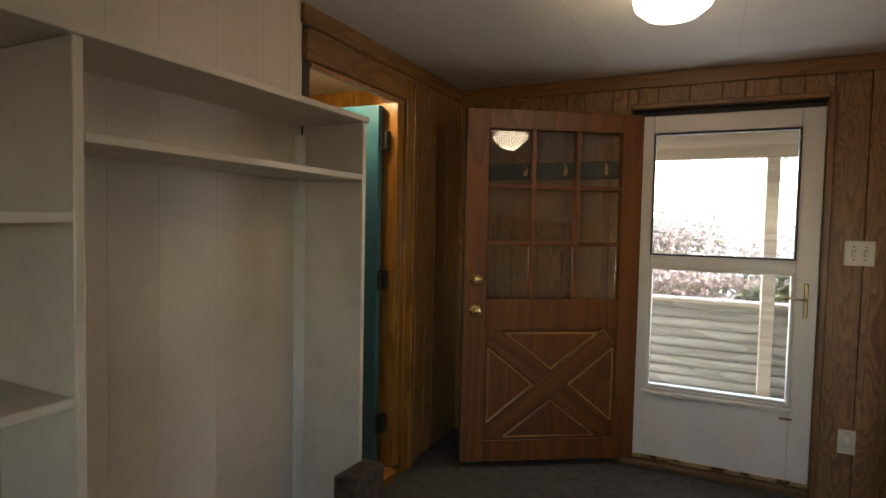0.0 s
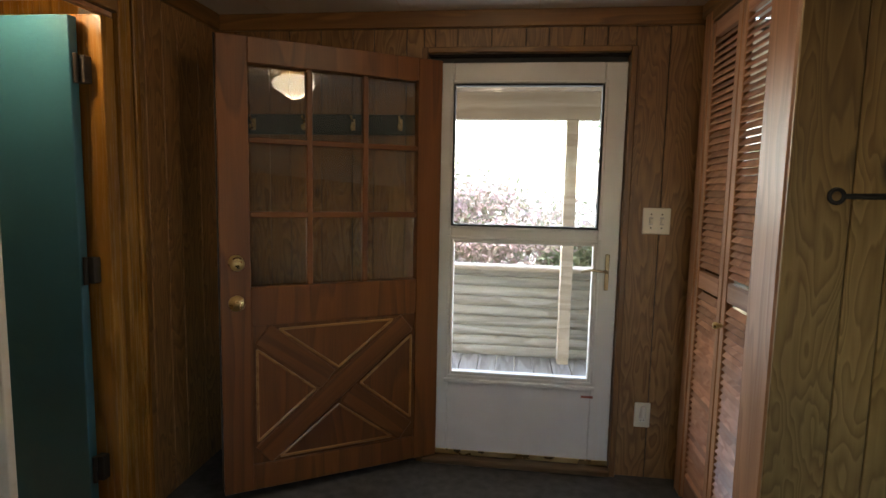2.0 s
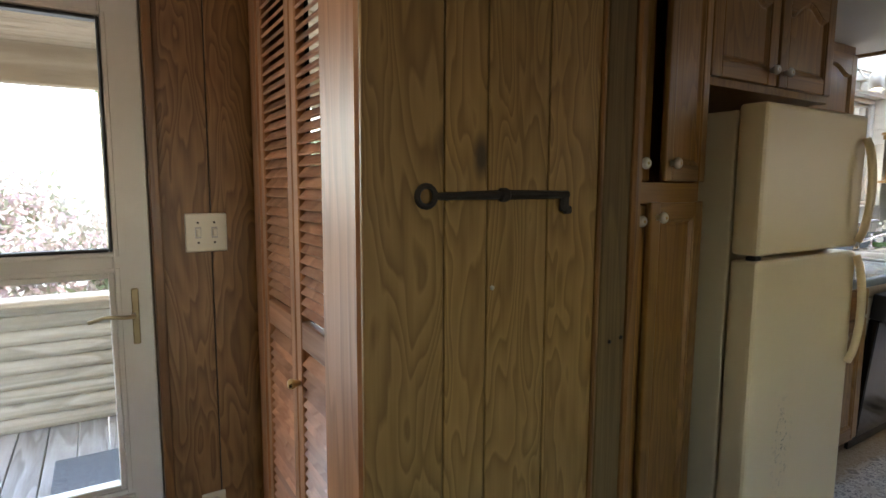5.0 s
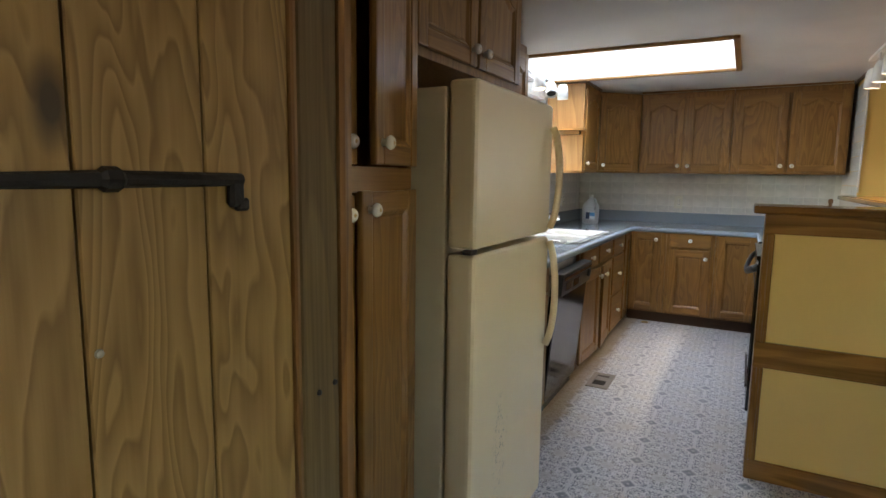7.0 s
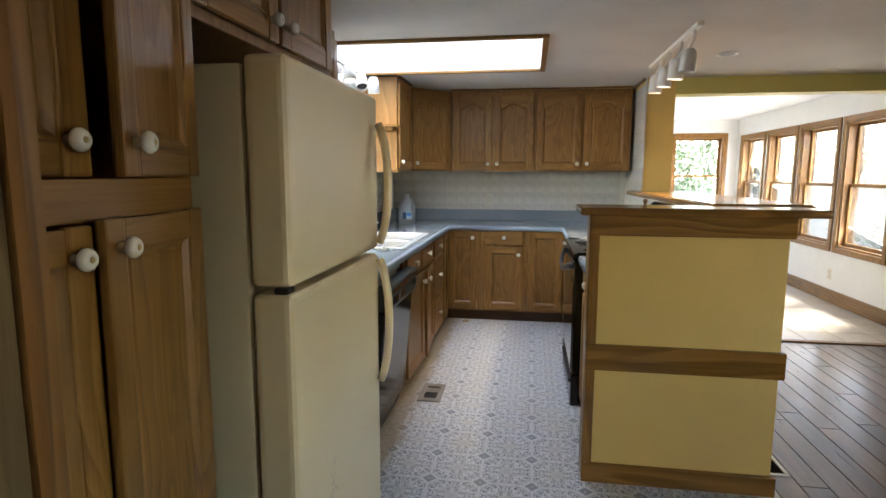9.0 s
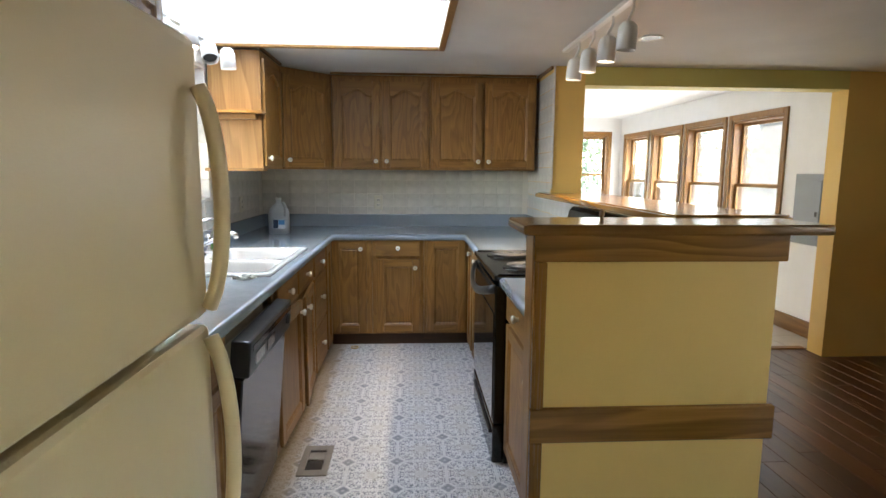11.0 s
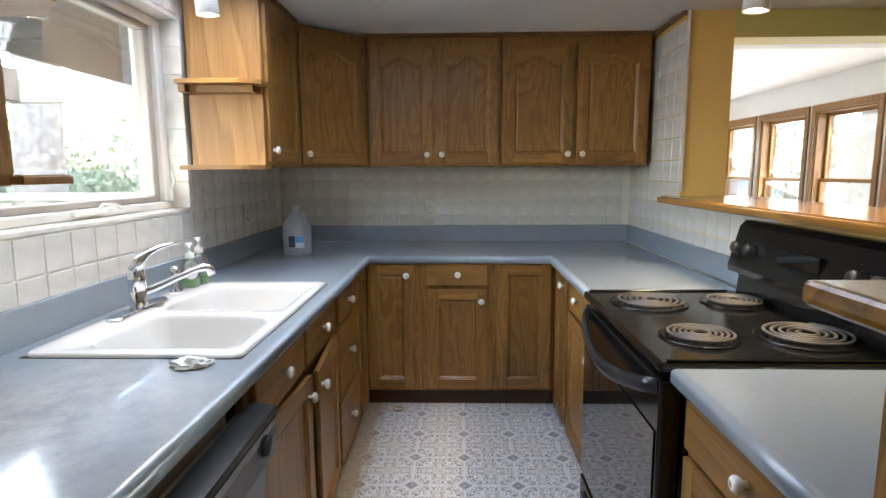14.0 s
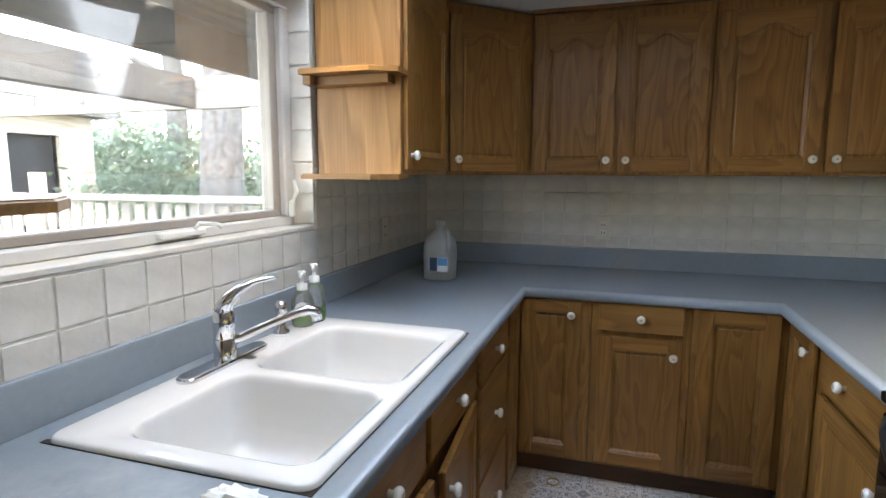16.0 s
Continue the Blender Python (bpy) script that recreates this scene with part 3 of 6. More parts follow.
structure("trim_teal_side", boxes((-0.385, -0.352, 3.862, 3.925, 0.0, 1.995), (-0.385, -0.345, 3.928, 3.956, 0.0, 1.995), bevel=0.004), M_PINE, "brown door casing", "trim")
structure("trim_teal_head", boxes((-0.385, -0.352, 3.10, 3.861, 1.885, 1.995), bevel=0.004), M_TRIMY, "brown door casing head", "trim")
structure("trim_teal_jamb", boxes((-0.5, -0.37, 3.80, 3.859, 0.055, 1.866), bevel=0.003), M_PINE, "golden door jamb", "trim")
structure("trim_teal_jamb_head", boxes((-0.40, -0.372, 3.15, 3.859, 1.868, 1.94), bevel=0.003), M_LOUVREZ, "golden door jamb head", "trim")
structure("trim_teal_sill", boxes((-0.52, -0.34, 3.15, 3.80, 0.0, 0.055), bevel=0.006), M_PINEY, "worn golden wooden threshold", "trim")
structure("trim_storm_left", boxes((0.595, 0.622, 4.545, 4.75, 0.0, 1.93), bevel=0.004), M_TRIM, "brown door jamb", "trim")
structure("trim_storm_right", boxes((1.498, 1.525, 4.545, 4.75, 0.0, 1.93), bevel=0.004), M_TRIM, "brown door jamb", "trim")
structure("trim_storm_head", boxes((0.622, 1.498, 4.545, 4.75, 1.905, 1.93), bevel=0.004), M_TRIMX, "brown door head jamb", "trim")
structure("trim_storm_sill", boxes((0.622, 1.498, 4.535, 4.75, 0.0, 0.03), bevel=0.006), M_STAIN, "worn dark door threshold", "trim")
structure("trim_closet_left", boxes((1.772, 1.80, 4.42, 4.50, 0.0, 2.03), bevel=0.006), M_LOUVREZ, "light brown closet casing", "trim")
structure("trim_closet_post", boxes((1.735, 1.80, 3.622, 3.80, 0.0, CEIL), bevel=0.008), M_LOUVREZ, "light brown closet corner post", "trim")
structure("trim_closet_head", boxes((1.772, 1.80, 3.80, 4.42, 1.985, 2.03), bevel=0.006), M_TRIMY, "light brown closet casing head", "trim")
structure("trim_key_strip", boxes((2.283, 2.294, 3.603, 3.62, 0.0, CEIL), bevel=0.003), M_TRIM, "brown cover strip", "trim")
structure("trim_key_board", boxes((2.296, 2.383, 3.606, 3.62, 0.0, CEIL), bevel=0.004), M_GREYWOOD, "weathered grey board with nails", "trim")
structure("trim_key_edge", boxes((2.385, 2.413, 3.598, 3.64, 0.0, CEIL), bevel=0.006), M_TRIM, "brown corner trim", "trim")
bm = boxes((5.13, 6.14, 3.13, 3.165, CEIL - 0.018, CEIL),
           (5.13, 5.165, 3.165, 4.545, CEIL - 0.018, CEIL), (6.105, 6.14, 3.165, 4.545, CEIL - 0.018, CEIL), bevel=0.004)
structure("trim_skylight", bm, M_CAB, "brown wooden skylight trim", "trim")
structure("trim_door_stop", boxes((1.476, 1.4975, 4.624, 4.64, 0.036, 1.904), (0.6225, 0.64, 4.624, 4.64, 0.036, 1.904), (0.64, 1.476, 4.624, 4.64, 1.858, 1.904)), M_RUBBER, "dark storm door stop", "trim")
structure("trim_cabinet_top", boxes((6.995, 7.02, 2.385, 3.92, 2.076, 2.09), (6.20, 6.70, 4.205, 4.222, 2.076, 2.09)), M_CABY, "oak strip above the wall cabinets", "trim")
structure("trim_stub_top", boxes((6.62, 7.02, 2.355, 2.368, 2.07, 2.09)), M_TRIMX, "brown strip under the ceiling", "trim")
structure("trim_tile_edge", boxes((6.608, 6.62, 2.34, 2.35, 1.25, CEIL)), M_TILE, "tile edge strip", "trim")
structure("baseboard_sunroom", boxes((6.78, 11.55, 0.0, 0.018, 0.0, 0.14), bevel=0.004), M_CABX, "oak baseboard", "baseboard")
structure("trim_sunroom_sill", boxes((6.80, 6.86, 0.23, 2.13, -0.01, 0.012), bevel=0.004), M_CABY, "oak floor transition strip", "trim")

# ---------------------------------------------------------------- wall tiles
TW = 0.108
bm = bmesh.new()
box(bm, -TW / 2 + 0.0015, TW / 2 - 0.0015, 0.0055, 0.0105, -TW / 2 + 0.0015, TW / 2 - 0.0015, bevel=0.0028)
TILE = bpy.data.meshes.new("tile")
bm.to_mesh(TILE)
bm.free()
TILE.materials.append(M_TILE)


def tile_field(parent, origin, turn, columns, rows, skip=None):
    """Square wall tiles, laid from origin, on a wall turned about z."""
    for i in range(columns):
        for j in range(rows):
            if skip and skip(i, j):
                continue
            m = Matrix.Translation(origin) @ pose(0, 0, 0, 0, 0, turn) @ Matrix.Translation((TW * (i + 0.5), random.uniform(-0.001, 0), TW * (j + 0.5))) @ pose(0, 0, 0, random.uniform(-0.5, 0.5), 0, random.uniform(-0.5, 0.5))
            place("tile", TILE, parent, "", m)


# ---------------------------------------------------------------- cabinet kit


def door_panel(parent, m, w, h, arch=False, knob=None, group_label="", flat=False, rail=0.055):
    """A raised-panel door or drawer front, facing -y, its lower left corner at m; knob at (x, z)."""
    t = 0.02
    bm = bmesh.new()
    if flat:
        box(bm, 0, w, 0, t - 0.006, 0, h, bevel=0.006, seg=2)
        box(bm, 0.008, w - 0.008, t - 0.007, t + 0.001, 0.008, h - 0.008)
        d = part("drawer_front", bm, M_CABX, parent, "", m)
    else:
        a = []
        n = 14
        for k in range(n + 1):
            f = k / n
            up = 0.0
            if arch:
                g = (f - 0.5) * 2
                up = 0.045 * (max(0.0, math.cos(g * math.pi * 0.62)) ** 1.5)
            a.append((rail + (w - 2 * rail) * f, h - rail - (0.045 if arch else 0) + up))
        box(bm, 0.009, w - 0.009, 0.0165, t + 0.001, 0.009, h - 0.009)
        d = part("door", bm, M_CAB, parent, "", m)
        for p, q in ((0, rail), (w - rail, w)):
            part("stile", boxes((p, q, 0, 0.016, 0, h), bevel=0.005, seg=2), M_CAB, d, "", m)
        part("rail", boxes((rail, w - rail, 0.001, 0.016, 0, rail), bevel=0.004), M_CABX, d, "", m)
        bm = bmesh.new()
        prism(bm, [(rail, h - 0.003), *a, (w - rail, h - 0.003)], 0.001, 0.016)
        part("rail", bm, M_CABX, d, "arched top rail" if arch else "", m)
        # sunk panel with a sloping bead round it
        cx = w / 2

        def ring(ins, y):
            k = 1 - 2 * ins / (w - 2 * rail)
            return [(rail + ins, y, rail + ins), *[(cx + (x - cx) * k, y, z - ins) for x, z in a], (w - rail - ins, y, rail + ins)]

        bm = bmesh.new()
        loops = [[bm.verts.new(p) for p in ring(ins, y)] for ins, y in ((-0.001, 0.004), (0.004, 0.0045), (0.013, 0.0115), (0.017, 0.0125), (0.021, 0.0105))]
        for l0, l1 in zip(loops, loops[1:]):
            for q in range(len(l0)):
                bm.faces.new((l0[q], l0[(q + 1) % len(l0)], l1[(q + 1) % len(l0)], l1[q]))
        bm.faces.new(loops[-1])
        bmesh.ops.recalc_face_normals(bm, faces=bm.faces)
        if sum((f.normal * f.calc_area() for f in bm.faces), Vector()).y > 0:
            bmesh.ops.reverse_faces(bm, faces=bm.faces)
        part("panel", bm, M_CAB, d, "", m)
    if knob:
        bm = bmesh.new()
        lathe(bm, [(0.0, 0.029), (0.005, 0.029), (0.0055, 0.03), (0.012, 0.0285), (0.0165, 0.023), (0.017, 0.018), (0.013, 0.012), (0.0075, 0.009), (0.009, 0.0), (0, 0)], 16)
        part("knob", bm, M_KNOB, d, "white ceramic knob", m @ Matrix.Translation((knob[0], 0, knob[1])) @ pose(0, 0, 0, 90, 0, 0), True)
        bm = bmesh.new()
        lathe(bm, [(0, 0.0305), (0.004, 0.03), (0.0048, 0.0288)], 10)
        part("screw", bm, M_BRASS, d, "", m @ Matrix.Translation((knob[0], 0, knob[1])) @ pose(0, 0, 0, 90, 0, 0))
    return d


def cabinet(name, label, x0, x1, y0, y1, z0, z1, group, toe=False, category="cabinet"):
    """A cabinet box; fronts are added to it."""
    ob = thing(name, label, category, ((x0 + x1) / 2, (y0 + y1) / 2, z0), group)
    bm = boxes((x0, x1, y0, y1, z0 + (0.1 if toe else 0), z1), bevel=0.002)
    part("body", bm, M_CAB, ob)
    return ob


NORTH, EAST, SOUTH = 0, -90, 180  # which way the back of a front points


def front(x, y, z, turn):
    return pose(x, y, z, 0, 0, turn)


# base cabinets along the sink wall, fronts at y = 3.925, facing -y
G = "oak base cabinets"
FY, BZ0, BZ1 = 3.925, 0.0, 0.872


def base_north(x0, x1, label):
    ob = thing("base_cabinet", label, "cabinet", ((x0 + x1) / 2, 4.2, 0), G)
    part("body", boxes((x0 + 0.001, x1 - 0.001, FY + 0.001, 4.53, 0.1, BZ1), bevel=0.002), M_CAB, ob)
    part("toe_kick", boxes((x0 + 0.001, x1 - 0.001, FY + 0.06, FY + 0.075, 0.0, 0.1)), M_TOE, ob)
    return ob


c = base_north(3.83, 4.46, "oak base cabinet with one drawer beside the dishwasher")
door_panel(c, front(3.85, FY - 0.02, 0.735, 0), 0.59, 0.125, flat=True, knob=(0.3, 0.06))
door_panel(c, front(3.85, FY - 0.02, 0.13, 0), 0.29, 0.59, knob=(0.25, 0.53))
door_panel(c, front(4.15, FY - 0.02, 0.13, 0), 0.29, 0.59, knob=(0.04, 0.53))
c = thing("base_cabinet", "oak sink cabinet with two false drawers, doors hanging open", "cabinet", (5.56, 4.2, 0), G)
part("body", boxes((5.101, 6.029, FY + 0.001, 4.53, 0.1, 0.70), bevel=0.002), M_CAB, c)
part("face_rail", boxes((5.101, 6.029, FY + 0.001, FY + 0.02, 0.702, BZ1)), M_CABX, c)
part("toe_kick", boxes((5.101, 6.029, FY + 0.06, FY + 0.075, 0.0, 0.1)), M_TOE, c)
door_panel(c, front(5.13, FY - 0.02, 0.735, 0), 0.42, 0.125, flat=True, knob=(0.21, 0.07))
door_panel(c, front(5.58, FY - 0.02, 0.735, 0), 0.42, 0.125, flat=True, knob=(0.21, 0.07))
door_panel(c, front(5.13, FY - 0.022, 0.13, -2.5), 0.42, 0.59, knob=(0.38, 0.53))
door_panel(c, front(6.00, FY - 0.022, 0.13, 4.5) @ Matrix.Translation((-0.42, 0, 0)), 0.42, 0.59, knob=(0.04, 0.53))
c = base_north(6.03, 6.50, "oak base cabinet with three drawers")
for _z, _h in ((0.735, 0.125), (0.42, 0.30), (0.13, 0.275)):
    door_panel(c, front(6.055, FY - 0.02, _z, 0), 0.42, _h, flat=True, knob=(0.21, _h / 2))
c = base_north(6.50, 6.775, "narrow oak base cabinet in the corner")
door_panel(c, front(6.53, FY - 0.02, 0.13, 0), 0.22, 0.73)

# base cabinets on the back wall, fronts at x = 6.78, facing -x
FX = 6.78


def base_east(y1, y0, label):
    ob = thing("base_cabinet", label, "cabinet", (7.05, (y0 + y1) / 2, 0), G)
    part("body", boxes((FX + 0.001, 7.38, y0 + 0.001, y1 - 0.001, 0.168, BZ1), bevel=0.002), M_CAB, ob)
    part("toe_kick", boxes((FX + 0.05, FX + 0.065, y0, y1, 0.0, 0.168)), M_TOE, ob)
    return ob


c = base_east(3.92, 3.615, "oak base cabinet with one full-height door")
door_panel(c, front(FX - 0.02, 3.905, 0.185, EAST), 0.25, 0.685, knob=(0.21, 0.625))
c = base_east(3.615, 3.235, "oak base cabinet with a drawer above a door")
door_panel(c, front(FX - 0.02, 3.585, 0.755, EAST), 0.32, 0.12, flat=True, knob=(0.16, 0.06))
door_panel(c, front(FX - 0.02, 3.585, 0.185, EAST), 0.32, 0.55, knob=(0.285, 0.485))
c = base_east(3.235, 2.898, "oak base cabinet with one full-height door")
door_panel(c, front(FX - 0.02, 3.215, 0.185, EAST), 0.285, 0.685)

# base cabinets along the half wall, fronts at y = 2.897, facing +y
RY = 2.897


def base_south(x0, x1, label):
    ob = thing("base_cabinet", label, "cabinet", ((x0 + x1) / 2, 2.64, 0), G)
    part("body", boxes((x0 + 0.001, x1 - 0.001, 2.36, RY - 0.001, 0.1, BZ1), bevel=0.002), M_CAB, ob)
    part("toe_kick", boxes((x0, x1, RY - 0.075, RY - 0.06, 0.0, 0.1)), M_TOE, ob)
    return ob


c = base_south(5.865, 6.42, "oak base cabinet with a drawer above a door")
door_panel(c, front(6.39, RY + 0.02, 0.735, SOUTH), 0.48, 0.125, flat=True, knob=(0.2, 0.07))
door_panel(c, front(6.39, RY + 0.02, 0.13, SOUTH), 0.48, 0.585, knob=(0.445, 0.50))
c = base_south(6.42, 6.78, "narrow oak base cabinet in the corner")
door_panel(c, front(6.72, RY + 0.02, 0.13, SOUTH), 0.26, 0.74, knob=(0.22, 0.68))
c = base_south(4.465, 5.095, "oak base cabinet with a drawer, behind the bar end")
door_panel(c, front(5.07, RY + 0.02, 0.735, SOUTH), 0.57, 0.125, flat=True, knob=(0.27, 0.07))
door_panel(c, front(5.07, RY + 0.02, 0.13, SOUTH), 0.57, 0.585, knob=(0.52, 0.52))

# worktops: blue-grey laminate with rolled front edge and upstand
CT0, CT1 = 0.874, 0.915


def worktop_slab(outline, hole=None):
    """A slab with that outline (counter-clockwise, square corners), a rolled edge and a hole in it."""
    bm = bmesh.new()
    n_ = len(outline)

    def inset(d):
        out = []
        for k in range(n_):
            p, c_, q = (Vector(outline[(k + o) % n_]) for o in (-1, 0, 1))
            e0, e1 = (c_ - p).normalized(), (q - c_).normalized()
            out.append(c_ + Vector((-e0.y, e0.x)) * d + Vector((-e1.y, e1.x)) * d)
        return out

    R = 0.017
    prof = [(0.004, CT0), (0.0, CT0 + 0.006)] + [(R * (1 - math.cos(a)), CT1 - R + R * math.sin(a)) for a in (radians(15 * k) for k in range(7))]
    rings = [[bm.verts.new((p.x, p.y, z)) for p in inset(d)] for d, z in prof]
    for r0, r1 in zip(rings, rings[1:]):
        for k in range(n_):
            bm.faces.new((r0[k], r0[(k + 1) % n_], r1[(k + 1) % n_], r1[k])).smooth = True
    loops = [rings[-1]]
    if hole:
        x0, x1, y0, y1 = hole
        top = [bm.verts.new((x, y, CT1)) for x, y in ((x0, y0), (x1, y0), (x1, y1), (x0, y1))]
        low = [bm.verts.new((v.co.x, v.co.y, CT0)) for v in top]
        for k in range(4):
            bm.faces.new((top[k], top[(k + 1) % 4], low[(k + 1) % 4], low[k]))
        loops.append(top)
    es = [bm.edges.get((l[k], l[(k + 1) % len(l)])) for l in loops for k in range(len(l))]
    bmesh.ops.triangle_fill(bm, use_beauty=True, use_dissolve=True, edges=es)
    bmesh.ops.recalc_face_normals(bm, faces=bm.faces)
    return bm


ob = thing("worktop", "blue-grey laminate worktop with a rolled edge, wear and painted window glare beside the sink", "worktop", (5.6, 4.2, CT0))
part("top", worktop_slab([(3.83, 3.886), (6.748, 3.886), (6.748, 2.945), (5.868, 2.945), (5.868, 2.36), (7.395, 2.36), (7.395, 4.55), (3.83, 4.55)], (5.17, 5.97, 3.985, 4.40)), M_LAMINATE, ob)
bm = boxes((3.83, 7.395, 4.528, 4.549, CT1 - 0.002, 1.017), (7.374, 7.395, 2.36, 4.528, CT1 - 0.002, 1.017), (5.868, 7.374, 2.347, 2.366, CT1 - 0.002, 1.017), bevel=0.005, seg=2)
part("upstand", bm, M_LAMINATE, ob)
ob = thing("worktop", "short blue-grey laminate worktop beside the range", "worktop", (4.78, 2.65, CT0))
part("top", worktop_slab([(4.466, 2.36), (5.092, 2.36), (5.092, 2.945), (4.466, 2.945)]), M_LAMINATE, ob)

# wall cabinets
G = "oak wall cabinets"
UZ0, UZ1 = 1.38, 2.075


def upper_east(y1, y0, label):
    ob = thing("wall_cabinet", label, "cabinet", (7.2, (y0 + y1) / 2, UZ0), G)
    part("body", boxes((7.022, 7.395, y0 + 0.001, y1 - 0.001, UZ0, UZ1), bevel=0.002), M_CAB, ob)
    w = (y1 - y0 - 0.05) / 2
    door_panel(ob, front(7.002, y1 - 0.015, UZ0 + 0.015, EAST), w, UZ1 - UZ0 - 0.06, arch=True, knob=(w - 0.03, 0.05))
    door_panel(ob, front(7.002, y0 + 0.015 + w, UZ0 + 0.015, EAST), w, UZ1 - UZ0 - 0.06, arch=True, knob=(0.03, 0.05))
    return ob


upper_east(3.918, 3.185, "oak double-door wall cabinet with arched panels")
upper_east(3.185, 2.375, "oak double-door wall cabinet with arched panels")
ob = thing("wall_cabinet", "oak diagonal corner wall cabinet with an arched door", "cabinet", (7.1, 4.3, UZ0), G)
bm = bmesh.new()
plate(bm, [(7.02, 3.92), (7.395, 3.92), (7.395, 4.53), (6.70, 4.53), (6.70, 4.24)], UZ0, UZ1)
part("body", bm, M_CAB, ob)
dx, dy = 7.02 - 6.70, 3.92 - 4.24
L = math.hypot(dx, dy)
door_panel(ob, front(6.70, 4.24, UZ0 + 0.015, math.degrees(math.atan2(dy, dx))) @ Matrix.Translation((0.03, -0.02, 0)), L - 0.06, UZ1 - UZ0 - 0.06, arch=True, knob=(0.03, 0.05))
ob = thing("wall_cabinet", "oak wall cabinet with an open end shelf beside the window", "cabinet", (6.45, 4.37, UZ0), G)
# this body wears the oak with lamp light painted in
part("body", boxes((6.20, 6.70, 4.222, 4.53, UZ0, UZ1), bevel=0.002), M_OAKLIT, ob)
door_panel(ob, front(6.215, 4.202, UZ0 + 0.015, 0), 0.46, UZ1 - UZ0 - 0.06, arch=True, knob=(0.035, 0.05))
for _z in (1.365, 1.70):
    bm = bmesh.new()
    plate(bm, [(6.21, 4.20), (6.21, 4.53), (6.085, 4.53), (6.085, 4.28), (6.13, 4.20)], _z, _z + 0.018, 0.004)
    part("shelf", bm, M_CABY, ob, "rounded open shelf")
    if _z > 1.5:
        part("shelf_rail", boxes((6.11, 6.20, 4.50, 4.529, _z - 0.03, _z), (6.14, 6.199, 4.24, 4.50, _z - 0.03, _z), bevel=0.002), M_CABY, ob)
ob = thing("wall_cabinet", "oak wall cabinet with an open end shelf beside the window", "cabinet", (4.3, 4.37, UZ0), G)
part("body", boxes((3.86, 4.86, 4.222, 4.53, UZ0 - 0.05, UZ1), bevel=0.002), M_CAB, ob)
door_panel(ob, front(3.88, 4.202, UZ0 - 0.032, 0), 0.46, UZ1 - UZ0 - 0.02, arch=True, knob=(0.42, 0.05))
door_panel(ob, front(4.37, 4.202, UZ0 - 0.032, 0), 0.475, UZ1 - UZ0 - 0.02, arch=True, knob=(0.035, 0.05))
for _z in (1.332, 1.68):
    bm = bmesh.new()
    plate(bm, [(4.861, 4.20), (4.99, 4.20), (5.08, 4.29), (5.08, 4.53), (4.861, 4.53)], _z, _z + 0.018, 0.004)
    part("shelf", bm, M_CABY, ob, "rounded open shelf")

# pantry and cabinets round the refrigerator
G = "tall oak cabinets"
ob = thing("pantry_cabinet", "tall oak pantry cabinet with doors slightly ajar", "cabinet", (2.73, 4.15, 0), G)
for _b in ((2.437, 2.457, 3.865, 4.53, 0, CEIL - 0.01), (2.995, 3.015, 3.865, 4.53, 0, CEIL - 0.01)):
    part("side_panel", boxes(_b), M_CAB, ob)
for _b in ((2.457, 2.995, 3.865, 4.51, 0.08, 0.1), (2.457, 2.995, 3.865, 4.51, 1.285, 1.335), (2.457, 2.995, 3.865, 4.51, 2.05, 2.079)):
    part("shelf_board", boxes(_b), M_CABX, ob)
part("face_rail", boxes((2.457, 2.995, 3.85, 3.864, 1.278, 1.342), bevel=0.002), M_CABX, ob)
door_panel(ob, front(2.44, 3.842, 1.345, -1.5), 0.295, 0.71, knob=(0.255, 0.05), rail=0.05)
door_panel(ob, front(3.012, 3.842, 1.345, 13.5) @ Matrix.Translation((-0.297, 0, 0)), 0.297, 0.72, knob=(0.035, 0.05), rail=0.05)
door_panel(ob, front(2.44, 3.842, 0.10, -1.0), 0.29, 1.175, knob=(0.252, 1.13), rail=0.05)
door_panel(ob, front(3.012, 3.842, 0.10, 6) @ Matrix.Translation((-0.292, 0, 0)), 0.292, 1.185, knob=(0.033, 1.14), rail=0.05)
# near-black sheet that paints the shade behind the ajar doors
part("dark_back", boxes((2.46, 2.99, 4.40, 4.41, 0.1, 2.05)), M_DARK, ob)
ob = thing("wall_cabinet", "oak cabinet above the refrigerator with arched doors", "cabinet", (3.42, 4.15, 1.655), G)
part("body", boxes((3.017, 3.825, 3.875, 4.53, 1.655, CEIL - 0.01), bevel=0.002), M_CAB, ob)
door_panel(ob, front(3.035, 3.855, 1.68, 0), 0.38, 0.37, arch=True, knob=(0.34, 0.05))
door_panel(ob, front(3.43, 3.855, 1.68, 0), 0.375, 0.37, arch=True, knob=(0.035, 0.05))

# ---------------------------------------------------------------- refrigerator
ob = thing("refrigerator", "cream top-freezer refrigerator with scuffed door", "refrigerator", (3.38, 4.1, 0))
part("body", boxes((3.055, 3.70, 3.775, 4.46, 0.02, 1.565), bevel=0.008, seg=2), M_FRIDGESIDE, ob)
d = part("freezer_door", boxes((3.052, 3.702, 3.68, 3.77, 1.12, 1.582), bevel=0.018, seg=3), M_FRIDGE, ob)
f = part("fridge_door", boxes((3.052, 3.702, 3.68, 3.77, 0.10, 1.105), bevel=0.018, seg=3), M_FRIDGE, ob, "cream door with dark scuff marks")
part("kick_grille", boxes((3.07, 3.69, 3.72, 3.77, 0.0, 0.09), bevel=0.004), M_BLACKP, ob)
part("hinge", boxes((3.054, 3.09, 3.69, 3.72, 1.106, 1.119), bevel=0.002), M_IRON, ob, "dark hinge bracket")
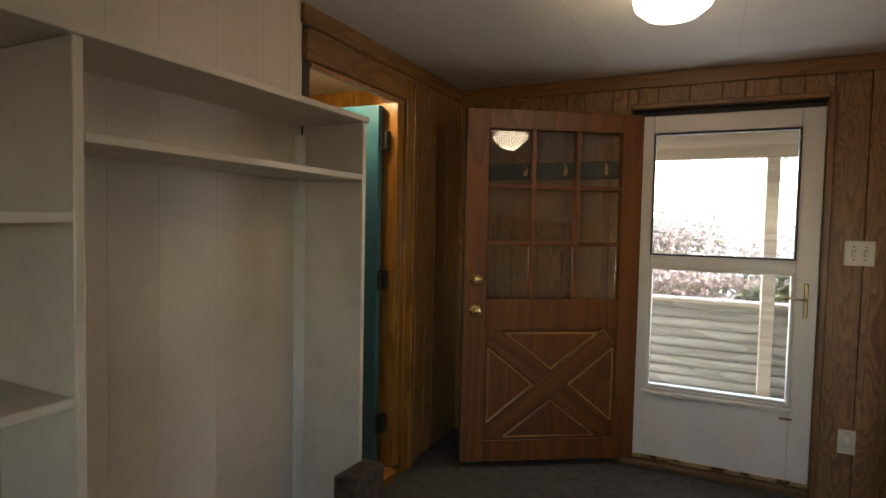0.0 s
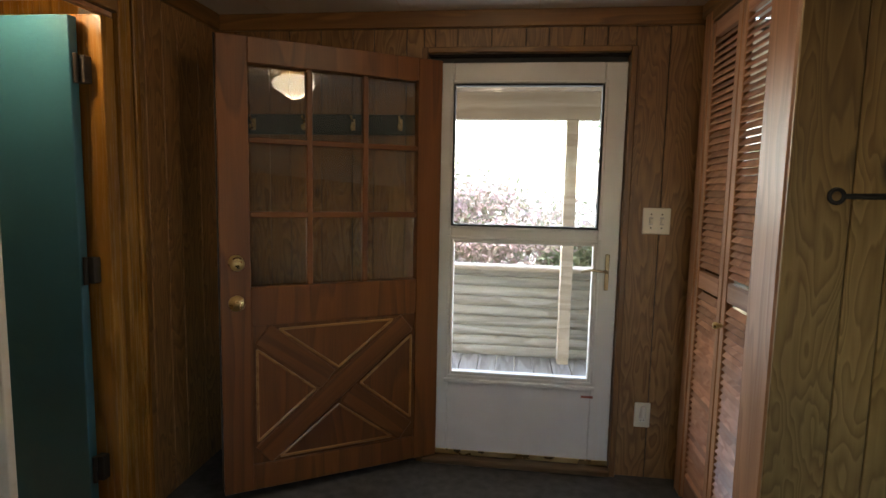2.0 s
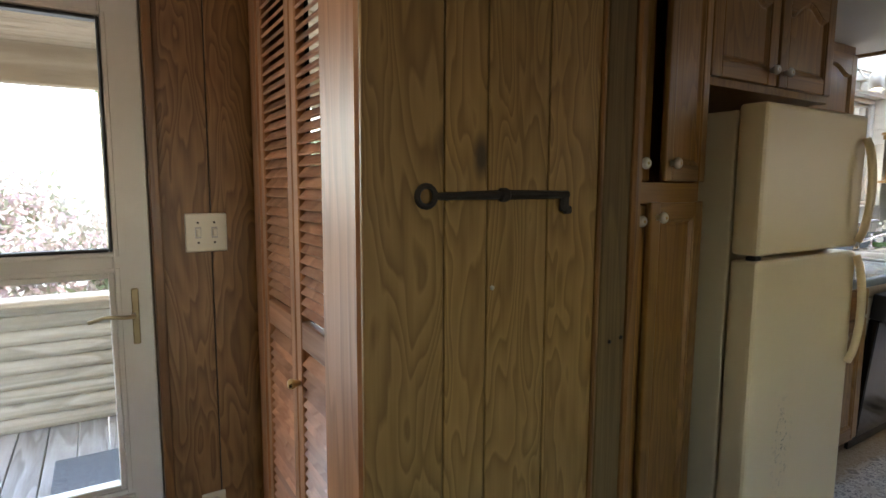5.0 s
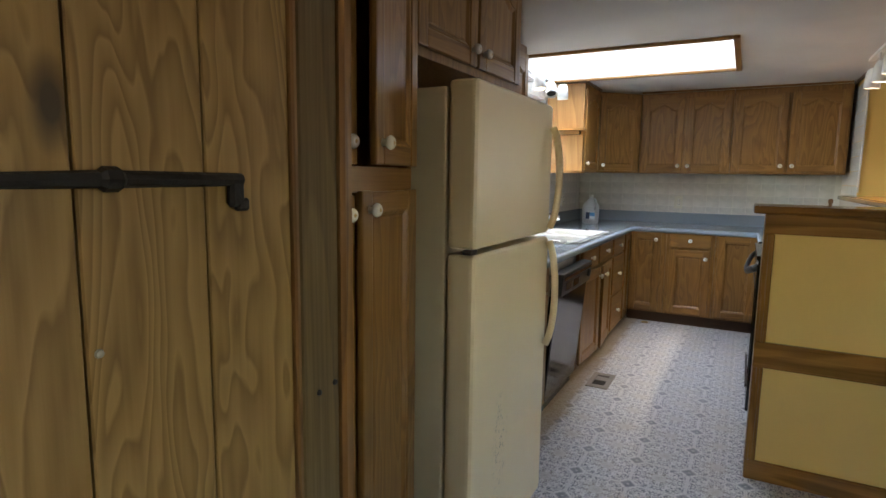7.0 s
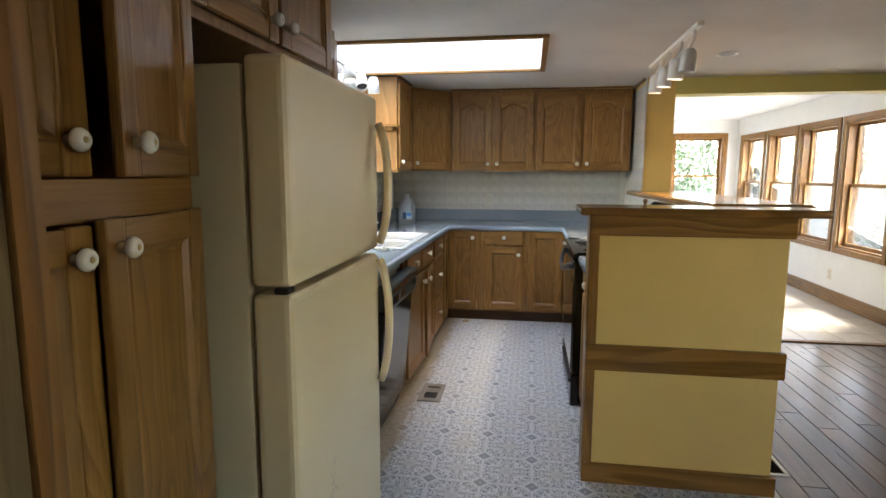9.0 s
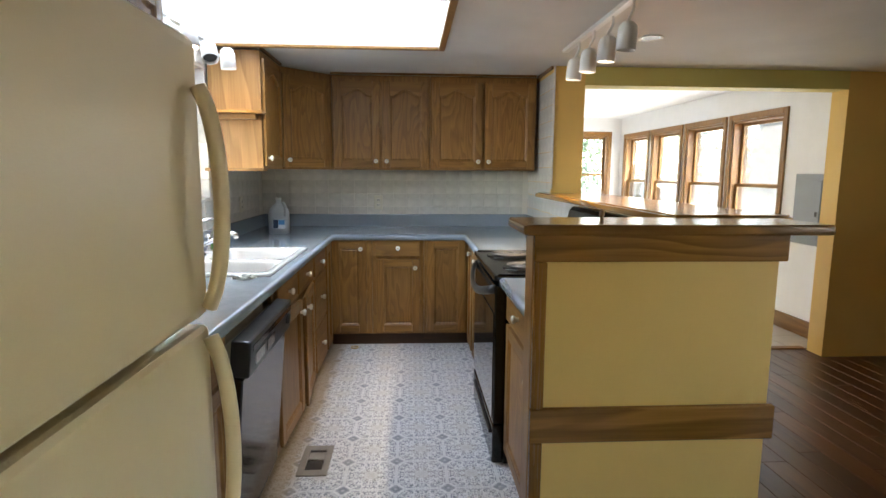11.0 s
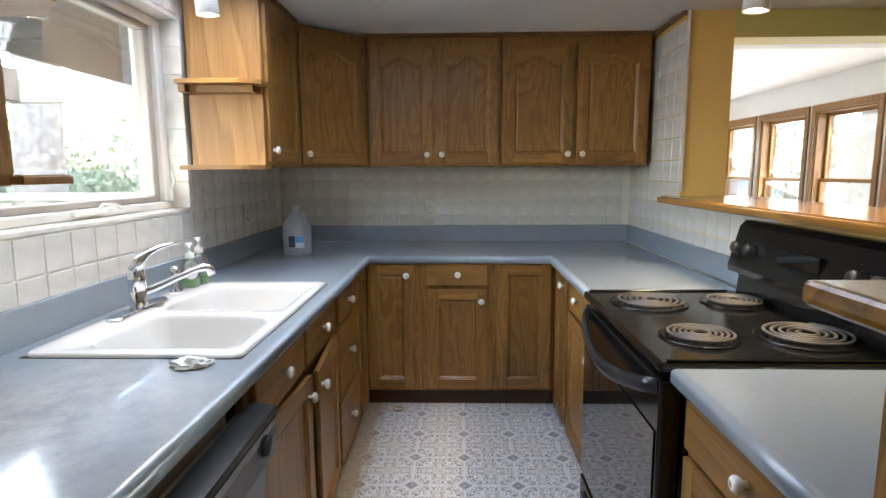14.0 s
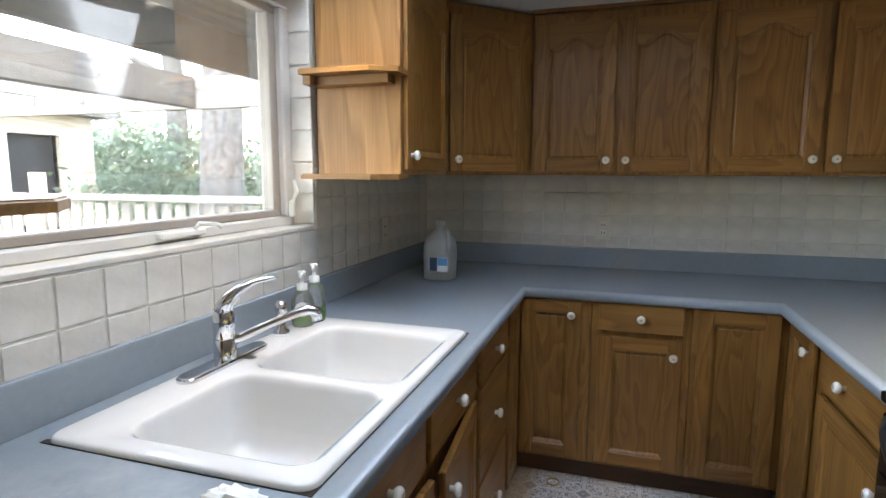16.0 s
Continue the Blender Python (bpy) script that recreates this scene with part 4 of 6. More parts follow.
for q, z0, z1 in ((d, 1.14, 1.50), (f, 0.70, 1.09)):
    bm = bmesh.new()
    zs = [z0 + (z1 - z0) * k / 12 for k in range(13)]
    tube(bm, [(3.665, 3.68 - 0.042 * math.sin(math.pi * min(1, max(0, (k + 0.3) / 12.6))) ** 0.45, z) for k, z in enumerate(zs)], 0.013, 10)
    part("handle", bm, M_FRIDGE, q, "bowed cream handle", None, True)

# ---------------------------------------------------------------- bar end and ledge
ob = thing("bar_end", "yellow half-height bar end with varnished pine boards", "bar", (4.42, 2.6, 0))
part("wall_panel", boxes((4.36, 4.465, 2.20, 2.93, 0.0, 1.185)), M_YELLOW, ob, "yellow painted panel")
part("top_board", boxes((4.335, 4.36, 2.185, 2.965, 1.105, 1.19), bevel=0.004), M_PINEY, ob)
part("middle_board", boxes((4.335, 4.36, 2.185, 2.965, 0.535, 0.645), bevel=0.004), M_PINEY, ob)
part("bottom_board", boxes((4.335, 4.36, 2.185, 2.965, 0.0, 0.115), bevel=0.004), M_PINEY, ob)
part("post", boxes((4.337, 4.36, 2.925, 2.963, 0.115, 0.535), (4.337, 4.36, 2.925, 2.963, 0.645, 1.105), bevel=0.004), M_PINE, ob)
part("side_board", boxes((4.362, 4.465, 2.932, 2.965, 0.0, 1.19), bevel=0.004), M_CAB, ob)
part("cap", boxes((4.275, 4.55, 2.09, 3.01, 1.19, 1.222), bevel=0.012, seg=3), M_PINEY, ob, "glossy pine cap with a rounded edge")
ob = thing("bar_ledge", "glossy pine bar ledge on the half wall", "ledge", (5.5, 2.25, 1.19))
bm = bmesh.new()
plate(bm, [(4.552, 2.03), (6.61, 2.03), (6.61, 2.352), (6.80, 2.352), (6.62, 2.445), (4.552, 2.445)], 1.197, 1.229, 0.008)
part("board", bm, M_PINEX, ob)
part("nosing", boxes((4.56, 6.60, 2.446, 2.462, 1.199, 1.226), bevel=0.006, seg=2), M_PINEX, ob)
ob = thing("wooden_peg", "small dark wooden peg on the bar cap", "peg", (4.42, 2.74, 1.222))
bm = bmesh.new()
lathe(bm, [(0.0, 0.0), (0.006, 0.0), (0.006, 0.012), (0.009, 0.016), (0.009, 0.026), (0.005, 0.031), (0, 0.031)], 12, Matrix.Translation((4.42, 2.74, 1.222)))
part("peg", bm, M_TRIM, ob)

# ---------------------------------------------------------------- range
M_COIL = paint("burnt_coil", (0.10, 0.09, 0.08), 0.5, metal=0.2, vary=0.2, bump=0.1)
ob = thing("electric_range", "black freestanding electric range with coil burners", "range", (5.48, 2.65, 0))
part("body", boxes((5.10, 5.862, 2.37, 2.91, 0.03, 0.895), bevel=0.004), M_BLACK, ob)
part("cooktop", boxes((5.098, 5.864, 2.37, 2.968, 0.897, 0.922), bevel=0.008, seg=2), M_BLACK, ob)
for _x in (5.101, 5.849):
    part("cooktop_rim", boxes((_x, _x + 0.012, 2.46, 2.95, 0.9225, 0.928), bevel=0.0025), M_BLACK, ob)
d = part("oven_door", boxes((5.105, 5.857, 2.912, 2.962, 0.235, 0.875), bevel=0.008, seg=2), M_BLACK, ob)
part("oven_window", boxes((5.125, 5.837, 2.9625, 2.9655, 0.255, 0.745)), M_OVENGLASS, d)
bm = bmesh.new()
tube(bm, [(5.125 + 0.712 * k / 16, 2.958 + 0.052 * math.sin(math.pi * k / 16) ** 0.6, 0.845 - 0.035 * math.sin(math.pi * k / 16)) for k in range(17)], 0.012, 10)
bmesh.ops.transform(bm, matrix=Matrix.Translation((0, 0, 0.83)) @ Matrix.Diagonal((1, 1, 1.7, 1)) @ Matrix.Translation((0, 0, -0.83)), verts=bm.verts)
part("oven_handle", bm, M_BLACKP, d, "", None, True)
q = part("drawer", boxes((5.105, 5.857, 2.912, 2.962, 0.045, 0.225), bevel=0.006), M_BLACK, ob)
part("drawer_pull", boxes((5.16, 5.80, 2.9625, 2.972, 0.165, 0.185), bevel=0.004), M_BLACKP, q)
bm = bmesh.new()
prism(bm, [(2.37, 0.92), (2.425, 0.92), (2.42, 0.985), (2.458, 1.0), (2.462, 1.02), (2.425, 1.16), (2.405, 1.178), (2.37, 1.178)], 5.10, 5.862)
bmesh.ops.transform(bm, matrix=Matrix(((0, 1, 0, 0), (1, 0, 0, 0), (0, 0, 1, 0), (0, 0, 0, 1))), verts=bm.verts)
bmesh.ops.recalc_face_normals(bm, faces=bm.faces)
k_ = part("control_panel", bm, M_BLACK, ob)
for _x in (5.15, 5.23, 5.73, 5.81):
    bm = bmesh.new()
    lathe(bm, [(0, 0.03), (0.016, 0.03), (0.02, 0.024), (0.022, 0.004), (0.026, 0.0), (0, 0)], 18)
    part("dial", bm, M_BLACKP, k_, "", Matrix.Translation((_x, 2.446, 1.085)) @ pose(0, 0, 0, -75, 0, 0), True)
part("display", boxes((5.38, 5.58, 2.440, 2.452, 1.065, 1.115), bevel=0.002), M_OVENGLASS, k_)
for _x, _y, _r in ((5.67, 2.80, 0.10), (5.67, 2.53, 0.078), (5.29, 2.80, 0.078), (5.29, 2.53, 0.10)):
    bm = bmesh.new()
    lathe(bm, [(_r + 0.02, 0.9225), (_r + 0.021, 0.925), (_r + 0.014, 0.927), (_r + 0.004, 0.9265), (0.05, 0.9235), (0, 0.9232)], 32, Matrix.Translation((_x, _y, 0)))
    q = part("drip_pan", bm, M_BLACK, ob, "", None, True)
    bm = bmesh.new()
    n_, turns = 170, 4.9
    tube(bm, [(_x + (0.016 + (_r - 0.008) * k / n_) * math.cos(2 * math.pi * turns * k / n_), _y + (0.016 + (_r - 0.008) * k / n_) * math.sin(2 * math.pi * turns * k / n_), 0.936) for k in range(n_ + 1)], 0.0043, 6)
    part("coil", bm, M_COIL, q, "grey spiral heating coil", None, True)
for _k in range(4):
    part("foot", boxes((5.12 + 0.70 * (_k % 2), 5.15 + 0.70 * (_k % 2), 2.42 + 0.44 * (_k // 2), 2.45 + 0.44 * (_k // 2), 0.0, 0.03)), M_BLACKP, ob)

# ---------------------------------------------------------------- dishwasher with its door tipped open
ob = thing("dishwasher", "black dishwasher with its door tipped open", "dishwasher", (4.78, 4.2, 0))
part("tub", boxes((4.475, 5.085, 3.96, 4.52, 0.08, 0.862), bevel=0.004), M_CREAM, ob)
part("kick_panel", boxes((4.475, 5.085, 3.95, 3.965, 0.0, 0.12)), M_BLACKP, ob)
DM = Matrix.Translation((4.475, 3.965, 0.11)) @ pose(0, 0, 0, 5, 0, 0)
d = part("dishwasher_door", boxes((0, 0.61, -0.045, 0.0, 0.0, 0.60), bevel=0.006), M_BLACK, ob, "", DM)
part("inner_door", boxes((0.01, 0.60, 0.001, 0.03, 0.02, 0.70), bevel=0.012, seg=2), M_CREAM, d, "cream inner door panel", DM)
part("control_strip", boxes((0.0, 0.61, -0.064, 0.0, 0.602, 0.725), bevel=0.008, seg=2), M_BLACKP, d, "dusty black control strip", DM)
part("dark_band", boxes((0.03, 0.59, -0.0665, -0.0645, 0.685, 0.705)), M_BLACK, d, "", DM)
for _x in (0.07, 0.22):
    part("push_button", boxes((_x, _x + 0.11, -0.0655, -0.0635, 0.625, 0.668), bevel=0.0005), M_BLACK, d, "", DM)
bm = bmesh.new()
lathe(bm, [(0, 0.013), (0.02, 0.012), (0.025, 0.0), (0, 0)], 20)
part("dial", bm, M_BLACKP, d, "", DM @ Matrix.Translation((0.535, -0.065, 0.66)) @ pose(0, 0, 0, 90, 0, 0), True)

# ---------------------------------------------------------------- entry: shelving
ob = thing("shelving_unit", "built-in white painted open shelving against the entry wall", "shelving", (-0.24, 2.2, 0))
SB, SF = -0.376, -0.105
for _y in (0.5, 1.25, 2.105, 3.105):
    part("upright", boxes((SB, SF, _y, _y + 0.022, 0, 1.635 if _y > 2 else 1.635), bevel=0.002), M_CREAM, ob)
part("top_shelf", boxes((SB, SF + 0.012, 0.5, 3.127, 1.636, 1.656), bevel=0.002), M_CREAM, ob)
part("hat_shelf", boxes((SB, SF, 2.128, 3.104, 1.432, 1.452), bevel=0.002), M_CREAM, ob)
for _z in (1.27, 0.905, 0.5):
    for _a, _b in ((1.273, 2.104), (0.523, 1.249)):
        part("shelf", boxes((SB, SF, _a, _b, _z, _z + 0.02), bevel=0.002), M_CREAM, ob)
part("cleat", boxes((SB, SB + 0.02, 3.06, 3.104, 0.0, 1.431), bevel=0.002), M_WHITE, ob)
part("cleat", boxes((SB, SB + 0.02, 3.06, 3.104, 1.453, 1.60), bevel=0.002), M_WHITE, ob)

# teal door, open into the side room
ob = thing("door_1", "teal painted interior door standing open", "door", (-0.42, 3.72, 0.06), kind="structure")
d = part("slab", boxes((-1.10, -0.445, 3.745, 3.783, 0.07, 1.85), bevel=0.003), M_TEAL, ob)
for _z in (1.68, 1.0, 0.28):
    bm = boxes((-0.445, -0.41, 3.765, 3.7995, _z - 0.045, _z + 0.045), bevel=0.002)
    lathe(bm, [(0, -0.048), (0.008, -0.048), (0.008, 0.048), (0, 0.048)], 10, Matrix.Translation((-0.435, 3.757, _z)))
    part("hinge", bm, M_IRON, ob, "old dark hinge")

# wooden entry door, folded back; local x from hinge to free edge
H0, H1 = Vector((0.665, 4.60, 0)), Vector((-0.135, 4.095, 0))
W = (H1 - H0).length
HM = Matrix.Translation((H0.x, H0.y, 0.035)) @ pose(0, 0, 0, 0, 0, math.degrees(math.atan2(H1.y - H0.y, H1.x - H0.x)))
ob = thing("door_2", "red-brown wooden entry door with nine panes and a crossbuck, folded open", "door", (H0.x, H0.y, 0.035), kind="structure")
HD = 1.84
ST = 0.115
T0, T1 = 0.0, 0.042
bm = boxes((0, ST, T0, T1, 0, HD), (W - ST, W, T0, T1, 0, HD), (ST, W - ST, T0, T1, HD - 0.10, HD), (ST, W - ST, T0, T1, 0, 0.11), (ST, W - ST, T0, T1, 0.70, 0.86), bevel=0.003)
d = part("frame", bm, M_DOOR, ob, "", HM)
gx0, gx1, gz0, gz1 = ST, W - ST, 0.86, HD - 0.10
for k in (1, 2):
    x = gx0 + (gx1 - gx0) * k / 3
    part("muntin", boxes((x - 0.012, x + 0.012, T0 + 0.004, T1 - 0.004, gz0, gz1), bevel=0.004), M_DOOR, ob, "", HM)
    z = gz0 + (gz1 - gz0) * k / 3
    part("muntin", boxes((gx0, gx1, T0 + 0.005, T1 - 0.005, z - 0.012, z + 0.012), bevel=0.004), M_DOORX, ob, "", HM)
for i in range(3):
    for j in range(3):
        x0, x1 = gx0 + (gx1 - gx0) * i / 3 + 0.008, gx0 + (gx1 - gx0) * (i + 1) / 3 - 0.008
        z0, z1 = gz0 + (gz1 - gz0) * j / 3 + 0.008, gz0 + (gz1 - gz0) * (j + 1) / 3 - 0.008
        p = part("pane", boxes((-(x1 - x0) / 2, (x1 - x0) / 2, -0.001, 0.001, -(z1 - z0) / 2, (z1 - z0) / 2)), M_PANEDOOR, ob, "", HM @ Matrix.Translation(((x0 + x1) / 2, 0.0205, (z0 + z1) / 2)) @ pose(0, 0, 0, 3.0, 0, 0.0))
        p.visible_shadow = False
part("lower_panel", boxes((ST, W - ST, 0.012, 0.03, 0.11, 0.70)), M_DOOR, ob, "", HM)
px0, px1, pz0, pz1 = ST + 0.01, W - ST - 0.01, 0.12, 0.69
ang = math.atan2(pz1 - pz0, px1 - px0)
ln = math.hypot(px1 - px0, pz1 - pz0)
for s in (1, -1):
    mm = HM @ Matrix.Translation(((px0 + px1) / 2, 0.03, (pz0 + pz1) / 2)) @ Matrix.Rotation(-s * ang, 4, "Y")
    if s == -1:
        part("crossbuck", boxes((-ln / 2 + 0.04, ln / 2 - 0.04, 0.001, 0.014, -0.05, 0.05), bevel=0.005), M_DOORX, ob, "", mm)
    else:
        part("crossbuck", boxes((-ln / 2 + 0.04, -0.055, 0.001, 0.013, -0.05, 0.05), (0.055, ln / 2 - 0.04, 0.001, 0.013, -0.05, 0.05), bevel=0.005), M_DOORX, ob, "", mm)
# raised triangular fields between the arms
cx, cz = (px0 + px1) / 2, (pz0 + pz1) / 2
for tri in ([(px0 + 0.10, pz1 - 0.01), (px1 - 0.10, pz1 - 0.01), (cx, cz + 0.085)], [(px0 + 0.10, pz0 + 0.01), (px1 - 0.10, pz0 + 0.01), (cx, cz - 0.085)],
            [(px0 + 0.01, pz0 + 0.09), (px0 + 0.01, pz1 - 0.09), (cx - 0.10, cz)], [(px1 - 0.01, pz0 + 0.09), (px1 - 0.01, pz1 - 0.09), (cx + 0.10, cz)]):
    bm = bmesh.new()
    prism(bm, tri, 0.03, 0.038)
    part("field_panel", bm, M_DOOR, ob, "", HM)
    bm = bmesh.new()
    for (xa, za), (xb, zb) in zip(tri, tri[1:] + tri[:1]):
        tube(bm, [(xa, 0.039, za), (xb, 0.039, zb)], 0.0055, 6)
    # edge highlights come partly from this paler colour
    part("moulding", bm, M_MOULDLIT, ob, "moulding with its lamp highlight painted in", HM)
for _z in (0.965, 0.80):
    bm = bmesh.new()
    if _z > 0.9:
        lathe(bm, [(0.03, 0.0), (0.03, 0.006), (0.012, 0.012), (0.012, 0.03), (0.026, 0.042), (0.028, 0.056), (0.018, 0.066), (0, 0.068)], 20)
    else:
        lathe(bm, [(0.032, 0.0), (0.032, 0.008), (0.026, 0.018), (0.014, 0.02), (0.012, 0.03), (0, 0.031)], 20)
    part("door_knob" if _z > 0.9 else "deadbolt", bm, M_BRASS, ob, "worn brass", HM @ Matrix.Translation((W - 0.06, T1, _z - 0.0)) @ pose(0, 0, 0, -90, 0, 0), True)
part("weather_strip", boxes((W, W + 0.006, 0.005, 0.03, 0.02, HD), bevel=0.001), M_RUBBER, ob, "", HM)

# storm door
M_OLDBRASS = paint("tarnished_brass", (0.34, 0.26, 0.15), 0.35, metal=1.0, vary=0.2, bump=0.1)
ob = thing("door_3", "white aluminium storm door with two glass lights", "door", (1.06, 4.60, 0.04), kind="structure")
sx0, sx1, sy0, sy1, sz0, sz1 = 0.635, 1.495, 4.585, 4.622, 0.045, 1.87
lx0, lx1 = 0.737, 1.40
bm = boxes((sx0, lx0, sy0, sy1, sz0, sz1), (lx1, sx1, sy0, sy1, sz0, sz1), (lx0, lx1, sy0, sy1, 1.778, sz1),
           (lx0, lx1, sy0, sy1, sz0, 0.432), (lx0, lx1, sy0, sy1, 1.078, 1.138), bevel=0.004)
part("frame", bm, M_STORM, ob)
gx0, gx1 = lx0, lx1
for _z0, _z1 in ((1.138, 1.778), (0.432, 1.078)):
    # thin raised bead that holds each light
    part("glazing_bead", boxes((gx0 - 0.014, gx0 - 0.002, sy0 - 0.006, sy0 - 0.0005, _z0 - 0.014, _z1 + 0.014), (gx1 + 0.002, gx1 + 0.014, sy0 - 0.006, sy0 - 0.0005, _z0 - 0.014, _z1 + 0.014),
                               (gx0 - 0.002, gx1 + 0.002, sy0 - 0.006, sy0 - 0.0005, _z1 + 0.002, _z1 + 0.014), (gx0 - 0.002, gx1 + 0.002, sy0 - 0.006, sy0 - 0.0005, _z0 - 0.014, _z0 - 0.002), bevel=0.002), M_STORM, ob)
for nm, z0, z1 in (("upper", 1.138, 1.778), ("lower", 0.432, 1.078)):
    w_ = 0.009 if nm == "upper" else 0.016
    s = part("sash", boxes((gx0, gx0 + w_, sy0 - 0.004, sy1, z0, z1), (gx1 - w_, gx1, sy0 - 0.004, sy1, z0, z1), (gx0 + w_, gx1 - w_, sy0 - 0.004, sy1, z0, z0 + w_), (gx0 + w_, gx1 - w_, sy0 - 0.004, sy1, z1 - w_, z1), bevel=0.003), M_RUBBER if nm == "upper" else M_STORM, ob)
    p = part("pane", boxes((gx0 + w_ - 0.002, gx1 - w_ + 0.002, sy0 + 0.012, sy0 + 0.016, z0 + w_ - 0.002, z1 - w_ + 0.002)), M_PANESTORM, s)
    p.visible_shadow = False
part("sill_rail", boxes((gx0 - 0.02, gx1 + 0.02, sy0 - 0.016, sy0 - 0.001, 0.396, 0.414), bevel=0.003), M_STORM, ob)
part("label_sticker", boxes((1.36, 1.415, sy0 - 0.002, sy0, 0.355, 0.366)), paint("faded_red_label", (0.30, 0.09, 0.06), 0.5, bump=0), ob, "small faded sticker")
bm = boxes((1.438, 1.457, sy0 - 0.008, sy0, 0.865, 1.03), bevel=0.003)
tube(bm, [(1.442, sy0, 0.955), (1.442, sy0 - 0.045, 0.955), (1.42, sy0 - 0.055, 0.957), (1.37, sy0 - 0.05, 0.962), (1.33, sy0 - 0.045, 0.95)], 0.006, 8)
part("lever_handle", bm, M_OLDBRASS, ob, "worn brass lever handle")
part("hinge", boxes((sx0 - 0.012, sx0, sy0 - 0.006, sy1, sz0, sz1)), M_RUBBER, ob)
part("door_sweep", boxes((sx0, sx1, sy0 - 0.006, sy0 + 0.01, 0.036, 0.058)), M_BRASS, ob, "worn brass-coloured sweep")

# closet bifold doors with louvres
SLAT = bmesh.new()
box(SLAT, -0.011, 0.011, -0.5, 0.5, -0.003, 0.003)
for k, (y0, y1) in enumerate(((4.115, 4.415), (3.81, 4.11))):
    ob = thing("bifold_door", "varnished louvred bifold closet door", "door", (1.79, (y0 + y1) / 2, 0.02), "closet doors")
    s = 0.04
    for a, b in ((y0, y0 + s), (y1 - s, y1)):
        part("stile", boxes((1.775, 1.80, a, b, 0.02, 1.975), bevel=0.004), M_LOUVREZ, ob)
    for a, b in ((0.02, 0.12), (0.93, 1.0), (1.915, 1.975)):
        part("rail", boxes((1.776, 1.799, y0 + s, y1 - s, a, b), bevel=0.003), M_LOUVRE, ob)
    me = bpy.data.meshes.get("slat")
    if not me:
        me = bpy.data.meshes.new("slat")
        SLAT.to_mesh(me)
        me.materials.append(M_LOUVRE)
    z = 0.135
    while z < 1.91:
        if not 0.915 < z < 1.01:
            place("slat", me, ob, "", Matrix.Translation((1.7875, (y0 + y1) / 2, z)) @ Matrix.Rotation(radians(-48), 4, "Y") @ Matrix.Diagonal((1.35, y1 - y0 - 2 * s, 1, 1)))
        z += 0.0255
    if k == 1:
        bm = bmesh.new()
        lathe(bm, [(0, 0.03), (0.01, 0.03), (0.014, 0.022), (0.009, 0.01), (0.007, 0), (0, 0)], 14)
        part("knob", bm, M_BRASS, ob, "small brass knob", Matrix.Translation((1.775, 4.09, 0.84)) @ pose(0, 0, 0, 0, -90, 0), True)
# near-black so that the shade behind the louvres is in its colour
wall("wall_closet_back", "y", 3.64, 4.58, 2.27, 2.32, 0, CEIL, M_DARK, (), "closet back with shade painted in")

# coat rack behind the open door
ob = thing("coat_rack", "dark green coat rack board with brass hooks", "coat rack", (0.15, 4.56, 1.54))
part("board", boxes((-0.25, 0.58, 4.552, 4.571, 1.545, 1.637), bevel=0.003), paint("dark_green_paint", (0.012, 0.03, 0.022), 0.35), ob)
for _x in (-0.2, 0.05, 0.28, 0.5):
    bm = boxes((_x - 0.009, _x + 0.009, 4.548, 4.552, 1.565, 1.615))
    tube(bm, [(_x, 4.55, 1.60), (_x, 4.525, 1.61), (_x, 4.512, 1.625)], 0.005, 6)
    tube(bm, [(_x, 4.55, 1.58), (_x, 4.53, 1.565), (_x, 4.515, 1.57), (_x, 4.512, 1.585)], 0.005, 6)
    part("hook", bm, M_BRASS, ob, "brass coat hook")

# iron key-shaped rod on the panelled wall
ob = thing("iron_key", "large black wrought-iron key ornament on the panelling", "ornament", (2.0, 3.60, 1.31))
bm = bmesh.new()
tube(bm, [(1.855 + 0.018 * math.cos(a * math.pi / 8), 3.602, 1.31 + 0.018 * math.sin(a * math.pi / 8)) for a in range(17)], 0.0055, 8)
tube(bm, [(1.872, 3.602, 1.31), (1.90, 3.602, 1.31)], [0.006, 0.008], 8)
tube(bm, [(1.90, 3.602, 1.31), (2.01, 3.602, 1.312), (2.015, 3.602, 1.312), (2.03, 3.602, 1.312), (2.035, 3.602, 1.312), (2.187, 3.602, 1.312)], [0.007, 0.009, 0.013, 0.013, 0.009, 0.008], 8)
box(bm, 2.168, 2.19, 3.596, 3.609, 1.278, 1.318, bevel=0.004)
box(bm, 2.178, 2.198, 3.597, 3.608, 1.273, 1.289, bevel=0.003)
part("rod", bm, M_IRON, ob)
for _k, (_x, _z) in enumerate(((2.005, 1.135), (2.325, 0.985), (2.362, 0.99))):
    bm = bmesh.new()
    lathe(bm, [(0, 0.004), (0.004, 0.003), (0.005, 0.0), (0, 0)], 10, Matrix.Translation((_x, 3.61 if _k == 0 else 3.60, _z)) @ pose(0, 0, 0, 90, 0, 0))
    nl = part("nail", bm, M_STEEL if _k == 0 else M_IRON)
    tagged(nl, "small metal nail head in the wall", "nail")


